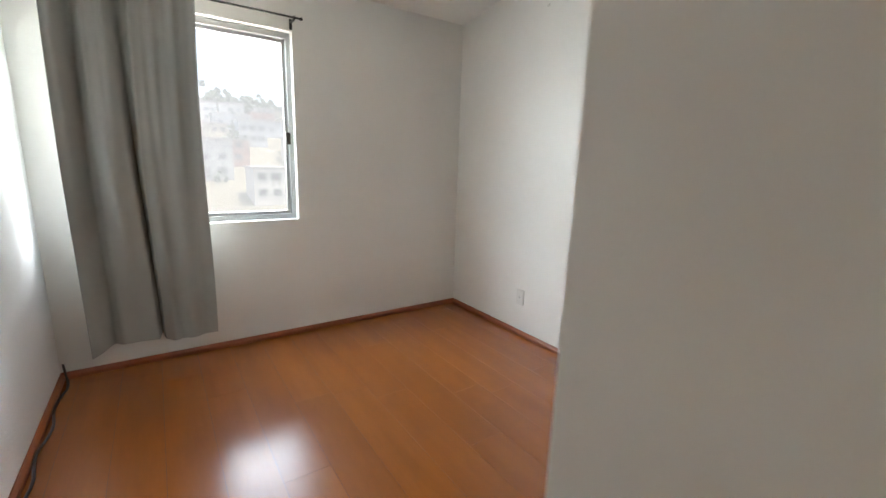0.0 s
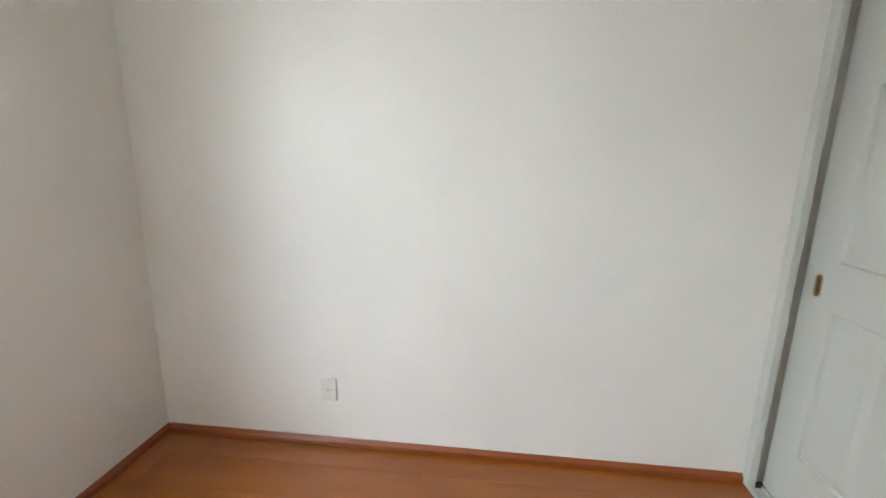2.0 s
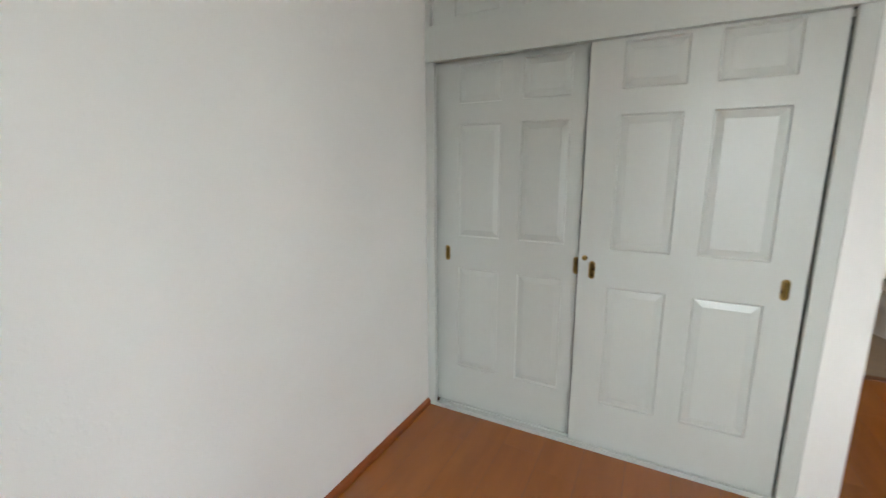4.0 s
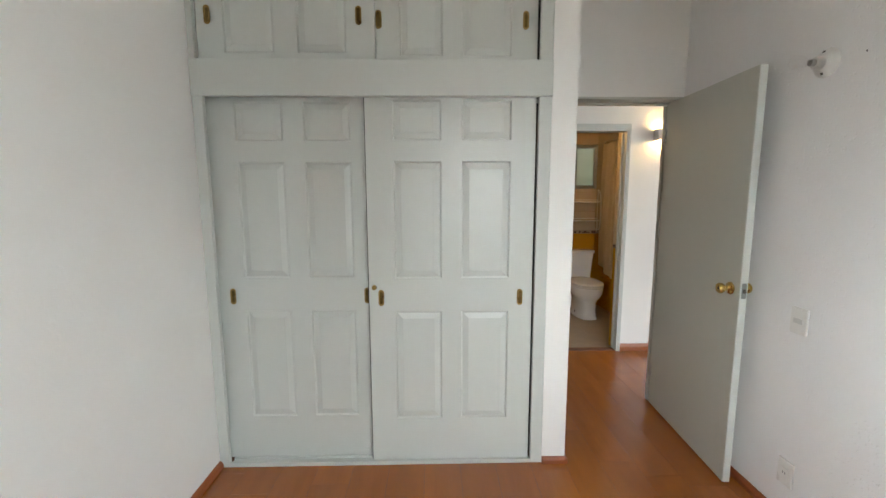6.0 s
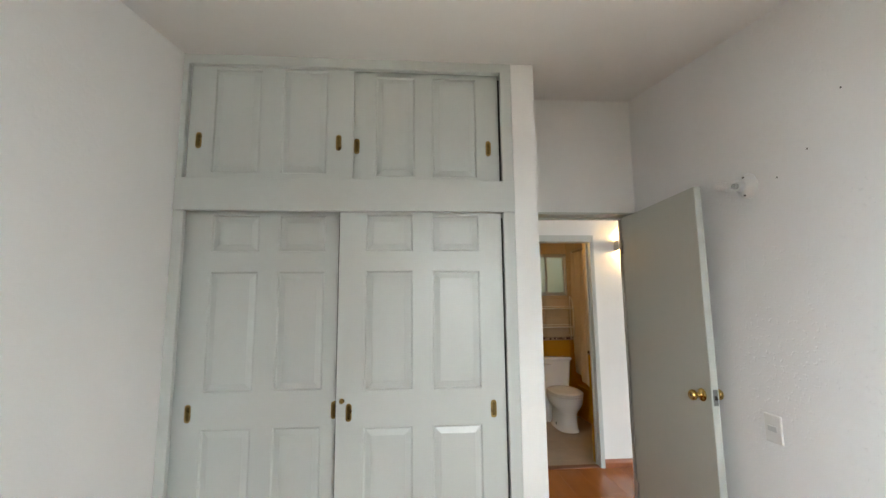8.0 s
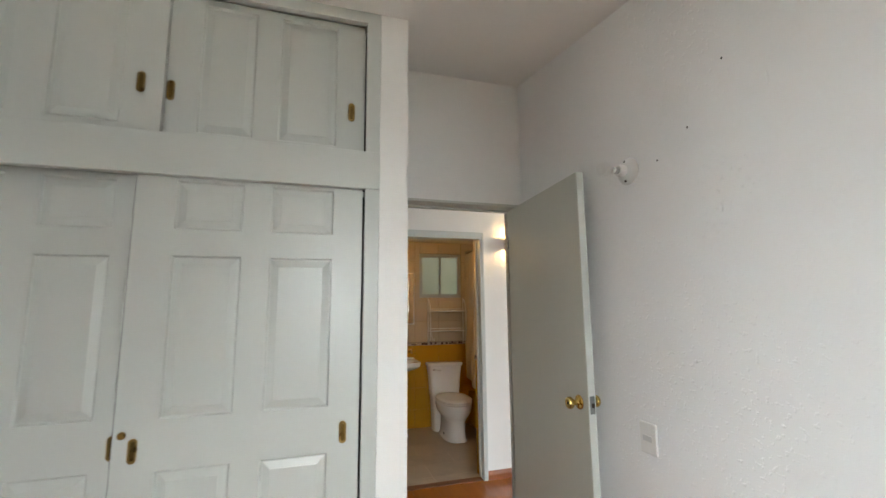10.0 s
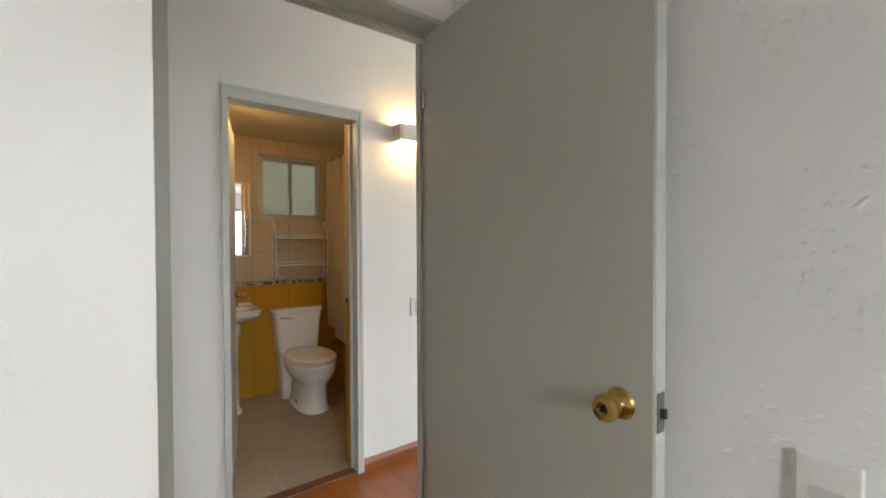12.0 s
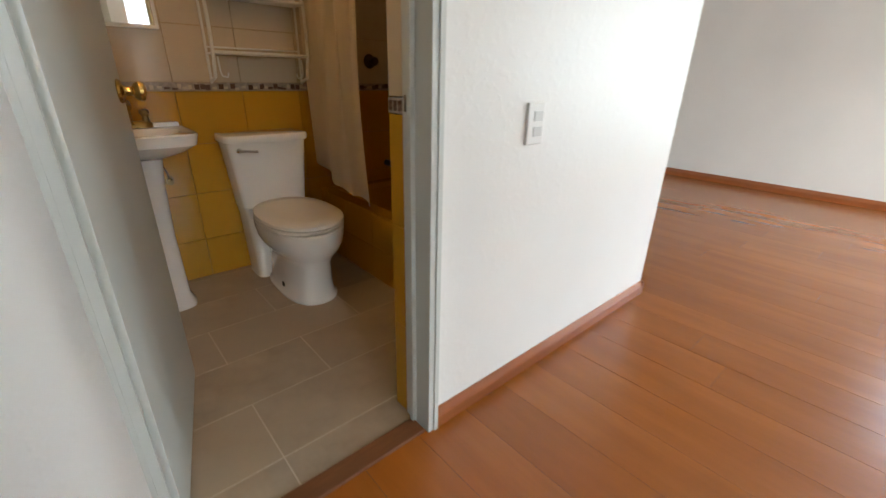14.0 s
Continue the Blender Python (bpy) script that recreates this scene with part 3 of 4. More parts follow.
Z1 = [(2.165, 2.745)]
closet_door(0.034, 0.892, 2.787, 2.130, 2.775, [(0.160, 0.400), (0.515, 0.752)], Z1, (0.088, 0.815), 2.340, "small sage painted upper sliding closet door")
closet_door(0.86, 1.70, 2.822, 2.130, 2.775, [(1.010, 1.225), (1.325, 1.572)], Z1, (0.908, 1.640), 2.336, "small sage painted upper sliding closet door with light catching its panels")


# ---- bedroom door ----
setting("door_frame_bedroom", boxes((1.893, 1.933, 3.308, 3.474, -0.01, 2.066), (2.716, 2.758, 3.308, 3.474, -0.01, 2.066), (1.893, 2.758, 3.308, 3.474, 2.066, 2.080),
                                    (1.933, 1.945, 3.41, 3.45, -0.01, 2.054), (2.710, 2.716, 3.44, 3.468, -0.01, 2.054), (1.933, 2.716, 3.41, 3.45, 2.054, 2.066)),
        SHADED_DOOR_PAINT, "sage painted bedroom door frame, coloured darker for shade", "door frame")


def knob_on(parent, m, material, deep=0.062):
    """Turned door knob whose axis is m's z."""
    return part("knob", lathe(bmesh.new(), [(0.031, 0.0), (0.032, 0.003), (0.029, 0.008), (0.016, 0.012), (0.012, 0.018), (0.012, deep * 0.5), (0.020, deep * 0.58), (0.026, deep * 0.72),
                                            (0.0265, deep * 0.85), (0.023, deep * 0.97), (0.013, deep), (0.008, deep - 0.004), (0.001, deep - 0.004)], m, 28), material, parent, "round polished brass door knob", smooth=True)


door = thing("door_1", 2.71, 3.35, 0, "sage flush wooden bedroom door, coloured darker for shade, open against the wall", "door", kind="structure")
# leaf runs from the hinge towards the room; local x is out of the wall, local y towards the hinge
LEAF = Matrix.Translation((2.734, 3.388, 0)) @ Matrix.Rotation(radians(-3.4), 4, "Z")
bm = solid(-0.037, 0.0, -0.830, -0.002, 0.012, 2.056, bevel=0.002)
bm.transform(LEAF)
leaf = part("leaf", bm, SHADED_DOOR_PAINT, door)
bm = solid(-0.0345, -0.0025, -0.8325, -0.8295, 0.014, 2.054)
bm.transform(LEAF)
part("edge_strip", bm, PAINT, leaf, "paler painted edge of the door")
k = knob_on(door, LEAF @ pose(-0.037, -0.763, 1.012, 0, -90, 0), BRASS)
part("keyhole", lathe(bmesh.new(), [(0.006, 0.0), (0.006, 0.002), (0.001, 0.002)], LEAF @ pose(-0.0955, -0.763, 1.012, 0, -90, 0), 12), DARK_METAL, k)
knob_on(door, LEAF @ pose(0.0, -0.763, 1.012, 0, 90, 0), BRASS, 0.055)
bm = solid(-0.030, -0.008, -0.8350, -0.8324, 0.975, 1.05)
bm.transform(LEAF)
plate = part("latch_plate", bm, DULL_STEEL, door, "steel latch plate")
bm = solid(-0.025, -0.013, -0.845, -0.834, 1.002, 1.022, bevel=0.003)
bm.transform(LEAF)
part("latch_bolt", bm, DARK_METAL, plate)
for z in (0.25, 1.85):
    part("hinge", lathe(bmesh.new(), [(0.006, -0.045), (0.007, -0.043), (0.007, 0.043), (0.006, 0.045)], LEAF @ pose(-0.041, 0.0, z), 10), STEEL, door, "small steel hinge", smooth=True)


# ---- plates, switches and wall lamp ----
def wall_plate(name, m, w, h, label, category, slots, rocker=None):
    """Plate on a wall: m's z points out of the wall, y up."""
    o = thing(name, *m.translation, label, category)
    bm = solid(-w / 2, w / 2, -h / 2, h / 2, 0.0, 0.011, bevel=0.004)
    bm.transform(m)
    body = part("plate", bm, PLASTIC, o)
    for (sx, sy, sw, sh, mat) in slots:
        bm = solid(sx - sw / 2, sx + sw / 2, sy - sh / 2, sy + sh / 2, 0.011, 0.014, bevel=0.0008)
        bm.transform(m)
        piece = part("module", bm, mat, body)
        if mat is PLASTIC and sh < 0.05 and rocker:
            for dx in rocker:
                bm = solid(sx + dx - 0.0015, sx + dx + 0.0015, sy - 0.005, sy + 0.005, 0.014, 0.0145)
                bm.transform(m)
                part("slot", bm, SLOT_SHADE, body)
    return o


WEST = pose(0, 0.865, 0.297, 90, 0, 90)
wall_plate("outlet", WEST, 0.074, 0.118, "white plastic wall outlet low on the wall", "outlet", [(0, 0, 0.034, 0.044, PLASTIC)], (-0.006, 0.006))
EASTP = lambda y, z: pose(2.757, y, z, 90, 0, -90)
wall_plate("light_switch", EASTP(2.338, 0.932), 0.082, 0.116, "white plastic light switch beside the door", "light switch", [(0, 0.0, 0.044, 0.022, ROCKER)])
wall_plate("outlet", EASTP(2.322, 0.234), 0.078, 0.118, "white plastic wall outlet below the switch", "outlet", [(0, 0, 0.034, 0.044, PLASTIC)], (-0.006, 0.006))
SOUTH = lambda x, z: pose(x, 4.39, z, 90, 0, 0)
wall_plate("light_switch", SOUTH(3.295, 0.932), 0.076, 0.120, "white plastic double switch on the hallway wall", "light switch", [(0.008, 0.022, 0.040, 0.028, ROCKER), (0.008, -0.022, 0.040, 0.028, ROCKER)])
wall_plate("bell_box", SOUTH(3.465, 2.027), 0.05, 0.098, "small cream wall box beside the sconce", "wall box", [(0, 0.0, 0.012, 0.012, STEEL)])

wl = thing("wall_lamp", 2.757, 2.348, 1.997, "bare clear bulb in a white porcelain wall socket", "wall lamp")
B = pose(2.757, 2.348, 1.997, 0, -90, 0)
part("base", lathe(bmesh.new(), [(0.056, 0.0), (0.057, 0.004), (0.052, 0.014), (0.038, 0.022), (0.026, 0.03), (0.024, 0.052), (0.021, 0.056), (0.012, 0.056)], B), LAMP_WHITE, wl, smooth=True)
for s in (-1, 1):
    part("screw", lathe(bmesh.new(), [(0.006, 0.014), (0.006, 0.021), (0.003, 0.022)], B @ Matrix.Translation((s * 0.041, 0, 0)), 10), DARK_METAL, wl)
part("bulb_cap", lathe(bmesh.new(), [(0.013, 0.054), (0.0135, 0.058), (0.0135, 0.07), (0.012, 0.074)], B, 20), STEEL, wl, smooth=True)
part("bulb", lathe(bmesh.new(), [(0.012, 0.073), (0.015, 0.085), (0.024, 0.105), (0.029, 0.122), (0.027, 0.138), (0.018, 0.15), (0.002, 0.154)], B), BULB_GLASS, wl, "clear unlit glass bulb", smooth=True).visible_shadow = False

# ---- hallway sconce ----
SHADE = surface("white_plaster_shade", (0.72, 0.70, 0.66), 0.6)
sc = thing("sconce", 3.215, 4.39, 1.99, "white box sconce glowing warm up and down the wall", "wall lamp")
part("shade", boxes((3.135, 3.145, 4.30, 4.388, 1.945, 2.04), (3.285, 3.295, 4.30, 4.388, 1.945, 2.04), (3.145, 3.285, 4.29, 4.30, 1.945, 2.04)), SHADE, sc)
part("backplate", solid(3.145, 3.285, 4.382, 4.389, 1.96, 2.025), SHADE, sc)
GLOW, gt, gp = nodes_of("lit_bulb")
gp.inputs["Emission Color"].default_value = (1.0, 0.75, 0.42, 1)
gp.inputs["Emission Strength"].default_value = 1.5
part("bulb", tube(bmesh.new(), [(3.17, 4.345, 1.993), (3.26, 4.345, 1.993)], 0.012), GLOW, sc, "glowing warm bulb", smooth=True)

# ---- small wear on the bedroom wall: plaster touch-ups and scuffs ----
west = bpy.data.objects["wall_west"]
SCUFF = surface("grey_scuff", (0.73, 0.71, 0.67), 0.7, stain=0.3, stain_scale=60)
for y, z, dy, dz in ((0.93, 2.30, 0.012, 0.008),):
    part("scuff", solid(0.0, 0.0006, y - dy, y + dy, z - dz, z + dz, bevel=0.0002, seg=1), SCUFF, west)
east = bpy.data.objects["wall_east"]
for y, z in ((2.05, 2.066), (1.90, 2.24), (2.195, 1.994), (1.365, 1.912)):
    part("nail_hole", lathe(bmesh.new(), [(0.004, 0.0), (0.003, 0.0008), (0.001, 0.0008)], pose(2.757, y, z, 0, -90, 0), 8), SLOT_SHADE, east)
for y, z, h in ((1.77, 2.10, 0.05), (1.95, 1.75, 0.03), (1.6, 1.05, 0.035)):
    ring = [(2.757, y + 0.005 * math.cos(a), z + h * 0.5 * math.sin(a)) for a in [i * 0.628 for i in range(10)]]
    part("plaster_drip", loft(bmesh.new(), [ring, [(2.7555, y + (p[1] - y) * 0.5, z + (p[2] - z) * 0.8) for p in ring]]), ROUGH_WALL, east)

# ---- bathroom doorway and door ----
setting("door_frame_bathroom", boxes((2.207, 2.232, 4.376, 4.49, -0.01, 2.092), (2.893, 2.927, 4.376, 4.49, -0.01, 2.092), (2.232, 2.893, 4.376, 4.49, 2.032, 2.092),
                                     (2.207, 2.216, 4.371, 4.376, -0.01, 2.092), (2.912, 2.927, 4.371, 4.376, -0.01, 2.092), (2.216, 2.912, 4.371, 4.376, 2.074, 2.092),
                                     (2.232, 2.246, 4.44, 4.455, -0.01, 2.02), (2.879, 2.893, 4.44, 4.455, -0.01, 2.02)),
        PAINT, "pale sage painted door frame of the bathroom", "door frame")
bdoor = thing("door_2", 2.24, 4.50, 0, "pale sage flush bathroom door standing open inwards", "door", kind="structure")
BL = Matrix.Translation((2.240, 4.500, 0)) @ Matrix.Rotation(radians(-13.5), 4, "Z")
bm = solid(-0.036, 0.0, 0.0, 0.675, 0.010, 2.026, bevel=0.002)
bm.transform(BL)
bleaf = part("leaf", bm, PAINT, bdoor)
knob_on(bdoor, BL @ pose(0.0, 0.612, 1.0, 0, 90, 0), BRASS)
knob_on(bdoor, BL @ pose(-0.036, 0.612, 1.0, 0, -90, 0), BRASS)
for z in (0.26, 1.0, 1.75):
    h = part("hinge", boxes((2.2335, 2.236, 4.458, 4.494, z - 0.045, z + 0.045)), HINGE_PAINT, bdoor, "painted-over steel hinge plate")
    for dz in (-0.028, 0.004, 0.03):
        part("screw", lathe(bmesh.new(), [(0.004, 0.0), (0.004, 0.001), (0.001, 0.0012)], pose(2.236, 4.475 + 0.008 * (dz > 0), z + dz, 0, 90, 0), 8), STEEL, h)
setting("strike_plate", solid(2.8905, 2.8945, 4.462, 4.482, 0.972, 1.012), STEEL, "small steel strike plate in the bathroom frame", "strike plate")

# ---- bathroom tiles ----
def shared(name, bm, material):
    bmesh.ops.recalc_face_normals(bm, faces=bm.faces)
    me = bpy.data.meshes.new(name)
    bm.to_mesh(me)
    bm.free()
    me.materials.append(material)
    return me


def tile_mesh(name, w, h, t, material, chamfer=0.002):
    """Tile lying in x and y with chamfered upper edges, its corner at the origin."""
    bm = bmesh.new()
    c = chamfer
    loft(bm, [[(0, 0, 0), (w, 0, 0), (w, h, 0), (0, h, 0)], [(0, 0, t - c), (w, 0, t - c), (w, h, t - c), (0, h, t - c)], [(c, c, t), (w - c, c, t), (w - c, h - c, t), (c, h - c, t)]])
    return shared(name, bm, material)


def lay(me, name, parent, m):
    ob = new(name, me)
    ob.parent = parent
    ob.matrix_parent_inverse = parent.matrix_basis.inverted()
    ob.matrix_basis = m
    return ob


def lay_wall(wall, m, length, z0, z1, tw, th, material, openings=(), gap=0.0025):
    """Courses of tiles on a wall; m carries x along the wall, y up and z out of it."""
    cache = {}
    n = math.ceil(length / tw)
    z, row = z0, 0
    while z < z1 - 0.01:
        h = min(th, z1 - z)
        for i in range(n):
            a, b = i * tw, min((i + 1) * tw, length)
            pieces = [(a, b, z, z + h)]
            for o in openings:
                nxt = []
                for p in pieces:
                    if p[1] <= o[0] or p[0] >= o[1] or p[3] <= o[2] or p[2] >= o[3]:
                        nxt.append(p)
                        continue
                    if p[0] < o[0]:
                        nxt.append((p[0], o[0], p[2], p[3]))
                    if p[1] > o[1]:
                        nxt.append((o[1], p[1], p[2], p[3]))
                    c0, c1 = max(p[0], o[0]), min(p[1], o[1])
                    if p[2] < o[2]:
                        nxt.append((c0, c1, p[2], o[2]))
                    if p[3] > o[3]:
                        nxt.append((c0, c1, o[3], p[3]))
                pieces = nxt
            for p in pieces:
                w, hh = round(p[1] - p[0] - gap, 4), round(p[3] - p[2] - gap, 4)
                if w < 0.01 or hh < 0.01:
                    continue
                if (w, hh) not in cache:
                    cache[w, hh] = tile_mesh("tile", w, hh, 0.007, material)
                lay(cache[w, hh], "tile", wall, m @ Matrix.Translation((p[0], p[2], 0.0005)))
        z += h
        row += 1


back = bpy.data.objects["wall_bath_back"]
BACK = pose(2.07, 6.03, 0, 90, 0, 0)
lay_wall(back, BACK, 2.08, -0.035, 0.965, 0.305, 0.25, YELLOW_TILE)
lay_wall(back, BACK, 2.08, 1.005, 2.25, 0.305, 0.249, CREAM_TILE, [(0.672, 1.223, 1.547, 2.103)])
eastw = bpy.data.objects["wall_bath_east"]
EAST = pose(4.15, 6.02, 0, 90, 0, -90)
lay_wall(eastw, EAST, 1.47, -0.035, 0.965, 0.305, 0.25, YELLOW_TILE)
lay_wall(eastw, EAST, 1.47, 1.005, 2.25, 0.305, 0.249, CREAM_TILE)
front = bpy.data.objects["wall_bath_front"]
for (z0, z1, mat) in ((0.0, 0.33, YELLOW_TILE), (0.332, 0.66, YELLOW_TILE), (0.662, 0.963, YELLOW_TILE), (1.006, 1.40, CREAM_TILE), (1.402, 1.8, CREAM_TILE), (1.802, 2.08, CREAM_TILE)):
    part("tile", solid(2.897, 2.92, 4.492, 4.556, z0, z1, bevel=0.002), mat, front)
part("border_tile", solid(2.895, 2.92, 4.492, 4.557, 0.965, 1.004, bevel=0.002), BORDER_LIGHT, front)
for i in range(3):
    part("mosaic_chip", solid(2.8935, 2.897, 4.498 + i * 0.02, 4.511 + i * 0.02, 0.972, 0.997), BORDER_DARK, front)

# border of little mosaic chips
border = setting("tile_border", boxes((2.13, 4.14, 6.021, 6.03, 0.966, 1.004), (4.141, 4.15, 4.55, 6.021, 0.966, 1.004)), BORDER_LIGHT, "narrow mosaic border strip of brown and pale chips", "tile border")
rng = random.Random(9)
chips = [shared("mosaic_chip", solid(0, w, -0.003, 0, 0, h), BORDER_DARK) for w, h in ((0.022, 0.024), (0.014, 0.014), (0.026, 0.010))]
light_chips = [shared("mosaic_chip", solid(0, w, -0.002, 0, 0, h), CREAM_TILE) for w, h in ((0.016, 0.020), (0.020, 0.012))]
x = 2.14
while x < 4.1:
    pick = rng.random()
    me = rng.choice(chips) if pick < 0.62 else rng.choice(light_chips)
    lay(me, "mosaic_chip", border, pose(x, 6.021, 0.966 + rng.uniform(0.003, 0.012)))
    x += rng.uniform(0.018, 0.034)

# floor tiles in running bond
fb = bpy.data.objects["floor_bath"]
tiles = {}
y = 4.58 - 0.28
row = 0
while y < 6.03:
    off = 2.505 if row < 2 else (2.80 if row % 2 == 0 else 2.505)
    xx = off - 0.59 * 2
    while xx < 3.42:
        a, b, c, d = max(xx, 2.13), min(xx + 0.59, 3.42), max(y, 4.455), min(y + 0.28, 6.03)
        if b - a > 0.02 and d - c > 0.02:
            key = (round(b - a - 0.003, 4), round(d - c - 0.003, 4))
            if key not in tiles:
                tiles[key] = tile_mesh("floor_tile", *key, 0.006, FLOOR_TILE, 0.0015)
            lay(tiles[key], "floor_tile", fb, pose(a + 0.002, c + 0.002, -0.005))
        xx += 0.59
    y += 0.28
    row += 1

# ---- bathtub ----
tub = thing("bathtub", 3.75, 5.28, 0, "built-in bathtub with an ochre tiled front", "bathtub")
part("front", boxes((3.37, 3.44, 4.55, 6.02, 0, 0.375)), GROUT, tub)
for i in range(5):
    for (z0, z1) in ((0.002, 0.185), (0.187, 0.373)):
        part("tile", solid(3.362, 3.3705, 4.552 + i * 0.294, 4.843 + i * 0.294, z0, z1, bevel=0.0015, seg=1), YELLOW_TILE, tub)
bm = bmesh.new()
outer = [(3.362, 4.55), (4.14, 4.55), (4.14, 6.02), (3.362, 6.02)]
ring = lambda pts, z: [(a, b, z) for a, b in pts]
inner = lambda k: [(3.44 + k, 4.62 + k), (4.08 - k, 4.62 + k), (4.08 - k, 5.95 - k), (3.44 + k, 5.95 - k)]
loft(bm, [ring(outer, 0.375), ring(outer, 0.388), ring(inner(0.0), 0.388), ring(inner(0.02), 0.36), ring(inner(0.06), 0.10), ring(inner(0.09), 0.08)], cap=False)
bm.faces.new([bm.verts.new(p) for p in ring(inner(0.09), 0.08)])
part("rim", bm, YELLOW_TILE, tub)
valve = thing("shower_valve", 3.757, 6.02, 1.13, "dark bronze shower valve handle on the tiled wall", "shower valve")
part("escutcheon", lathe(bmesh.new(), [(0.04, 0), (0.042, 0.004), (0.03, 0.012), (0.014, 0.016), (0.012, 0.05)], pose(3.757, 6.022, 1.132, 90, 0, 0), 20), DARK_METAL, valve, smooth=True)
part("handle", lathe(bmesh.new(), [(0.012, 0.045), (0.024, 0.05), (0.026, 0.065), (0.02, 0.075), (0.004, 0.077)], pose(3.757, 6.022, 1.132, 90, 0, 0), 16), DARK_METAL, valve, smooth=True)
spout = thing("tub_spout", 3.86, 6.02, 0.5, "dark bronze bathtub spout", "spout")
part("body", tube(bmesh.new(), [(3.86, 6.022, 0.5), (3.86, 5.97, 0.5), (3.86, 5.93, 0.495), (3.86, 5.91, 0.475)], 0.02, 12), DARK_METAL, spout, smooth=True)

# ---- shower curtain ----
srod = thing("shower_rod", 3.37, 5.28, 2.12, "thin chrome shower curtain rod", "shower rod")
part("bar", tube(bmesh.new(), [(3.375, 4.55, 2.125), (3.375, 6.02, 2.125)], 0.011, 12), CHROME, srod, smooth=True)
for yy, a in ((4.552, -90), (6.019, 90)):
    part("flange", lathe(bmesh.new(), [(0.026, 0), (0.026, 0.006), (0.014, 0.012)], pose(3.375, yy, 2.125, a, 0, 0), 16), CHROME, srod, smooth=True)
scur = thing("shower_curtain", 3.36, 5.75, 0.3, "cream fabric shower curtain gathered to one side", "shower curtain")
bm = pleated(bmesh.new(), 5.42, 5.985, 2.10, 0.45, 3.352, 3.3, 0.032, 0.0, 21, rows=30, cols=150, along="y")
for v in bm.verts:
    k = max(0.0, (1.5 - v.co.z) / 1.05)
    v.co.x -= 0.03 * k
    u = (v.co.y - 5.42) / 0.565
    v.co.y -= 0.06 * k * (1.0 - u)
    v.co.x += (3.335 - v.co.x) * 0.55 * min(1.0, k)
    v.co.z += 0.26 * max(0.0, u - 0.35) ** 1.3 * min(1.0, k * 1.5)
part("cloth", bm, SHOWER_CLOTH, scur, smooth=True)
for i in range(8):
    yy = 5.44 + i * 0.074
    part("ring", tube(bmesh.new(), [(3.375 + 0.019 * math.cos(a), yy, 2.116 + 0.022 * math.sin(a)) for a in [j * 2 * math.pi / 14 for j in range(15)]], 0.002, 6), CHROME, scur, smooth=True)

# ---- toilet ----
toilet = thing("toilet", 2.985, 5.70, 0, "white one-piece porcelain toilet with its lid down", "toilet")
TX = 3.015


def blend_rings(rows, n=40, power=2.6):
    return [oval(TX + dx, cy, z, rx, ry, n, p) for dx, cy, z, rx, ry, p in rows]


part("foot", loft(bmesh.new(), blend_rings([
    (0, 5.60, 0.0, 0.128, 0.262, 2.6), (0, 5.60, 0.012, 0.130, 0.264, 2.6), (0, 5.60, 0.03, 0.116, 0.250, 2.6), (0, 5.60, 0.10, 0.110, 0.245, 2.6), (0, 5.595, 0.20, 0.112, 0.248, 2.5),
    (0, 5.585, 0.235, 0.128, 0.262, 2.4), (0, 5.575, 0.27, 0.158, 0.285, 2.3), (0, 5.568, 0.31, 0.176, 0.298, 2.3), (0, 5.565, 0.36, 0.183, 0.304, 2.3), (0, 5.565, 0.378, 0.182, 0.303, 2.3), (0, 5.565, 0.384, 0.176, 0.297, 2.3)])),
    PORCELAIN, toilet, smooth=True)
part("back_pedestal", loft(bmesh.new(), blend_rings([
    (0, 5.905, 0.0, 0.150, 0.105, 6), (0, 5.905, 0.02, 0.146, 0.102, 6), (0, 5.905, 0.35, 0.160, 0.103, 6), (0, 5.905, 0.40, 0.168, 0.103, 6)])), PORCELAIN, toilet, smooth=True)
part("tank", loft(bmesh.new(), blend_rings([
    (0, 5.915, 0.395, 0.168, 0.098, 7), (0, 5.915, 0.45, 0.172, 0.098, 7), (0, 5.915, 0.60, 0.186, 0.098, 7), (0, 5.915, 0.69, 0.196, 0.098, 7), (0, 5.915, 0.728, 0.200, 0.099, 7)])), PORCELAIN, toilet, smooth=True)
part("tank_lid", loft(bmesh.new(), blend_rings([
    (0, 5.912, 0.729, 0.207, 0.104, 7), (0, 5.912, 0.734, 0.213, 0.107, 7), (0, 5.912, 0.758, 0.214, 0.108, 7), (0, 5.912, 0.766, 0.210, 0.104, 7), (0, 5.912, 0.768, 0.200, 0.095, 7)])), PORCELAIN, toilet, smooth=True)
part("seat", loft(bmesh.new(), blend_rings([
    (0, 5.55, 0.386, 0.180, 0.275, 2.3), (0, 5.55, 0.390, 0.186, 0.281, 2.3), (0, 5.55, 0.400, 0.186, 0.281, 2.3), (0, 5.55, 0.404, 0.182, 0.277, 2.3)])), SEAT, toilet, smooth=True)
part("seat_lid", loft(bmesh.new(), blend_rings([
    (0, 5.55, 0.407, 0.182, 0.277, 2.3), (0, 5.55, 0.411, 0.187, 0.282, 2.3), (0, 5.55, 0.424, 0.186, 0.281, 2.3), (0, 5.55, 0.431, 0.176, 0.270, 2.3), (0, 5.55, 0.434, 0.12, 0.20, 2.3)])), SEAT, toilet, "closed warm white toilet lid", smooth=True)
lever = part("flush_lever", lathe(bmesh.new(), [(0.013, 0), (0.014, 0.003), (0.010, 0.012), (0.006, 0.022)], pose(TX - 0.150, 5.817, 0.695, 90, 0, 0), 16), CHROME, toilet, "chrome flush lever", smooth=True)
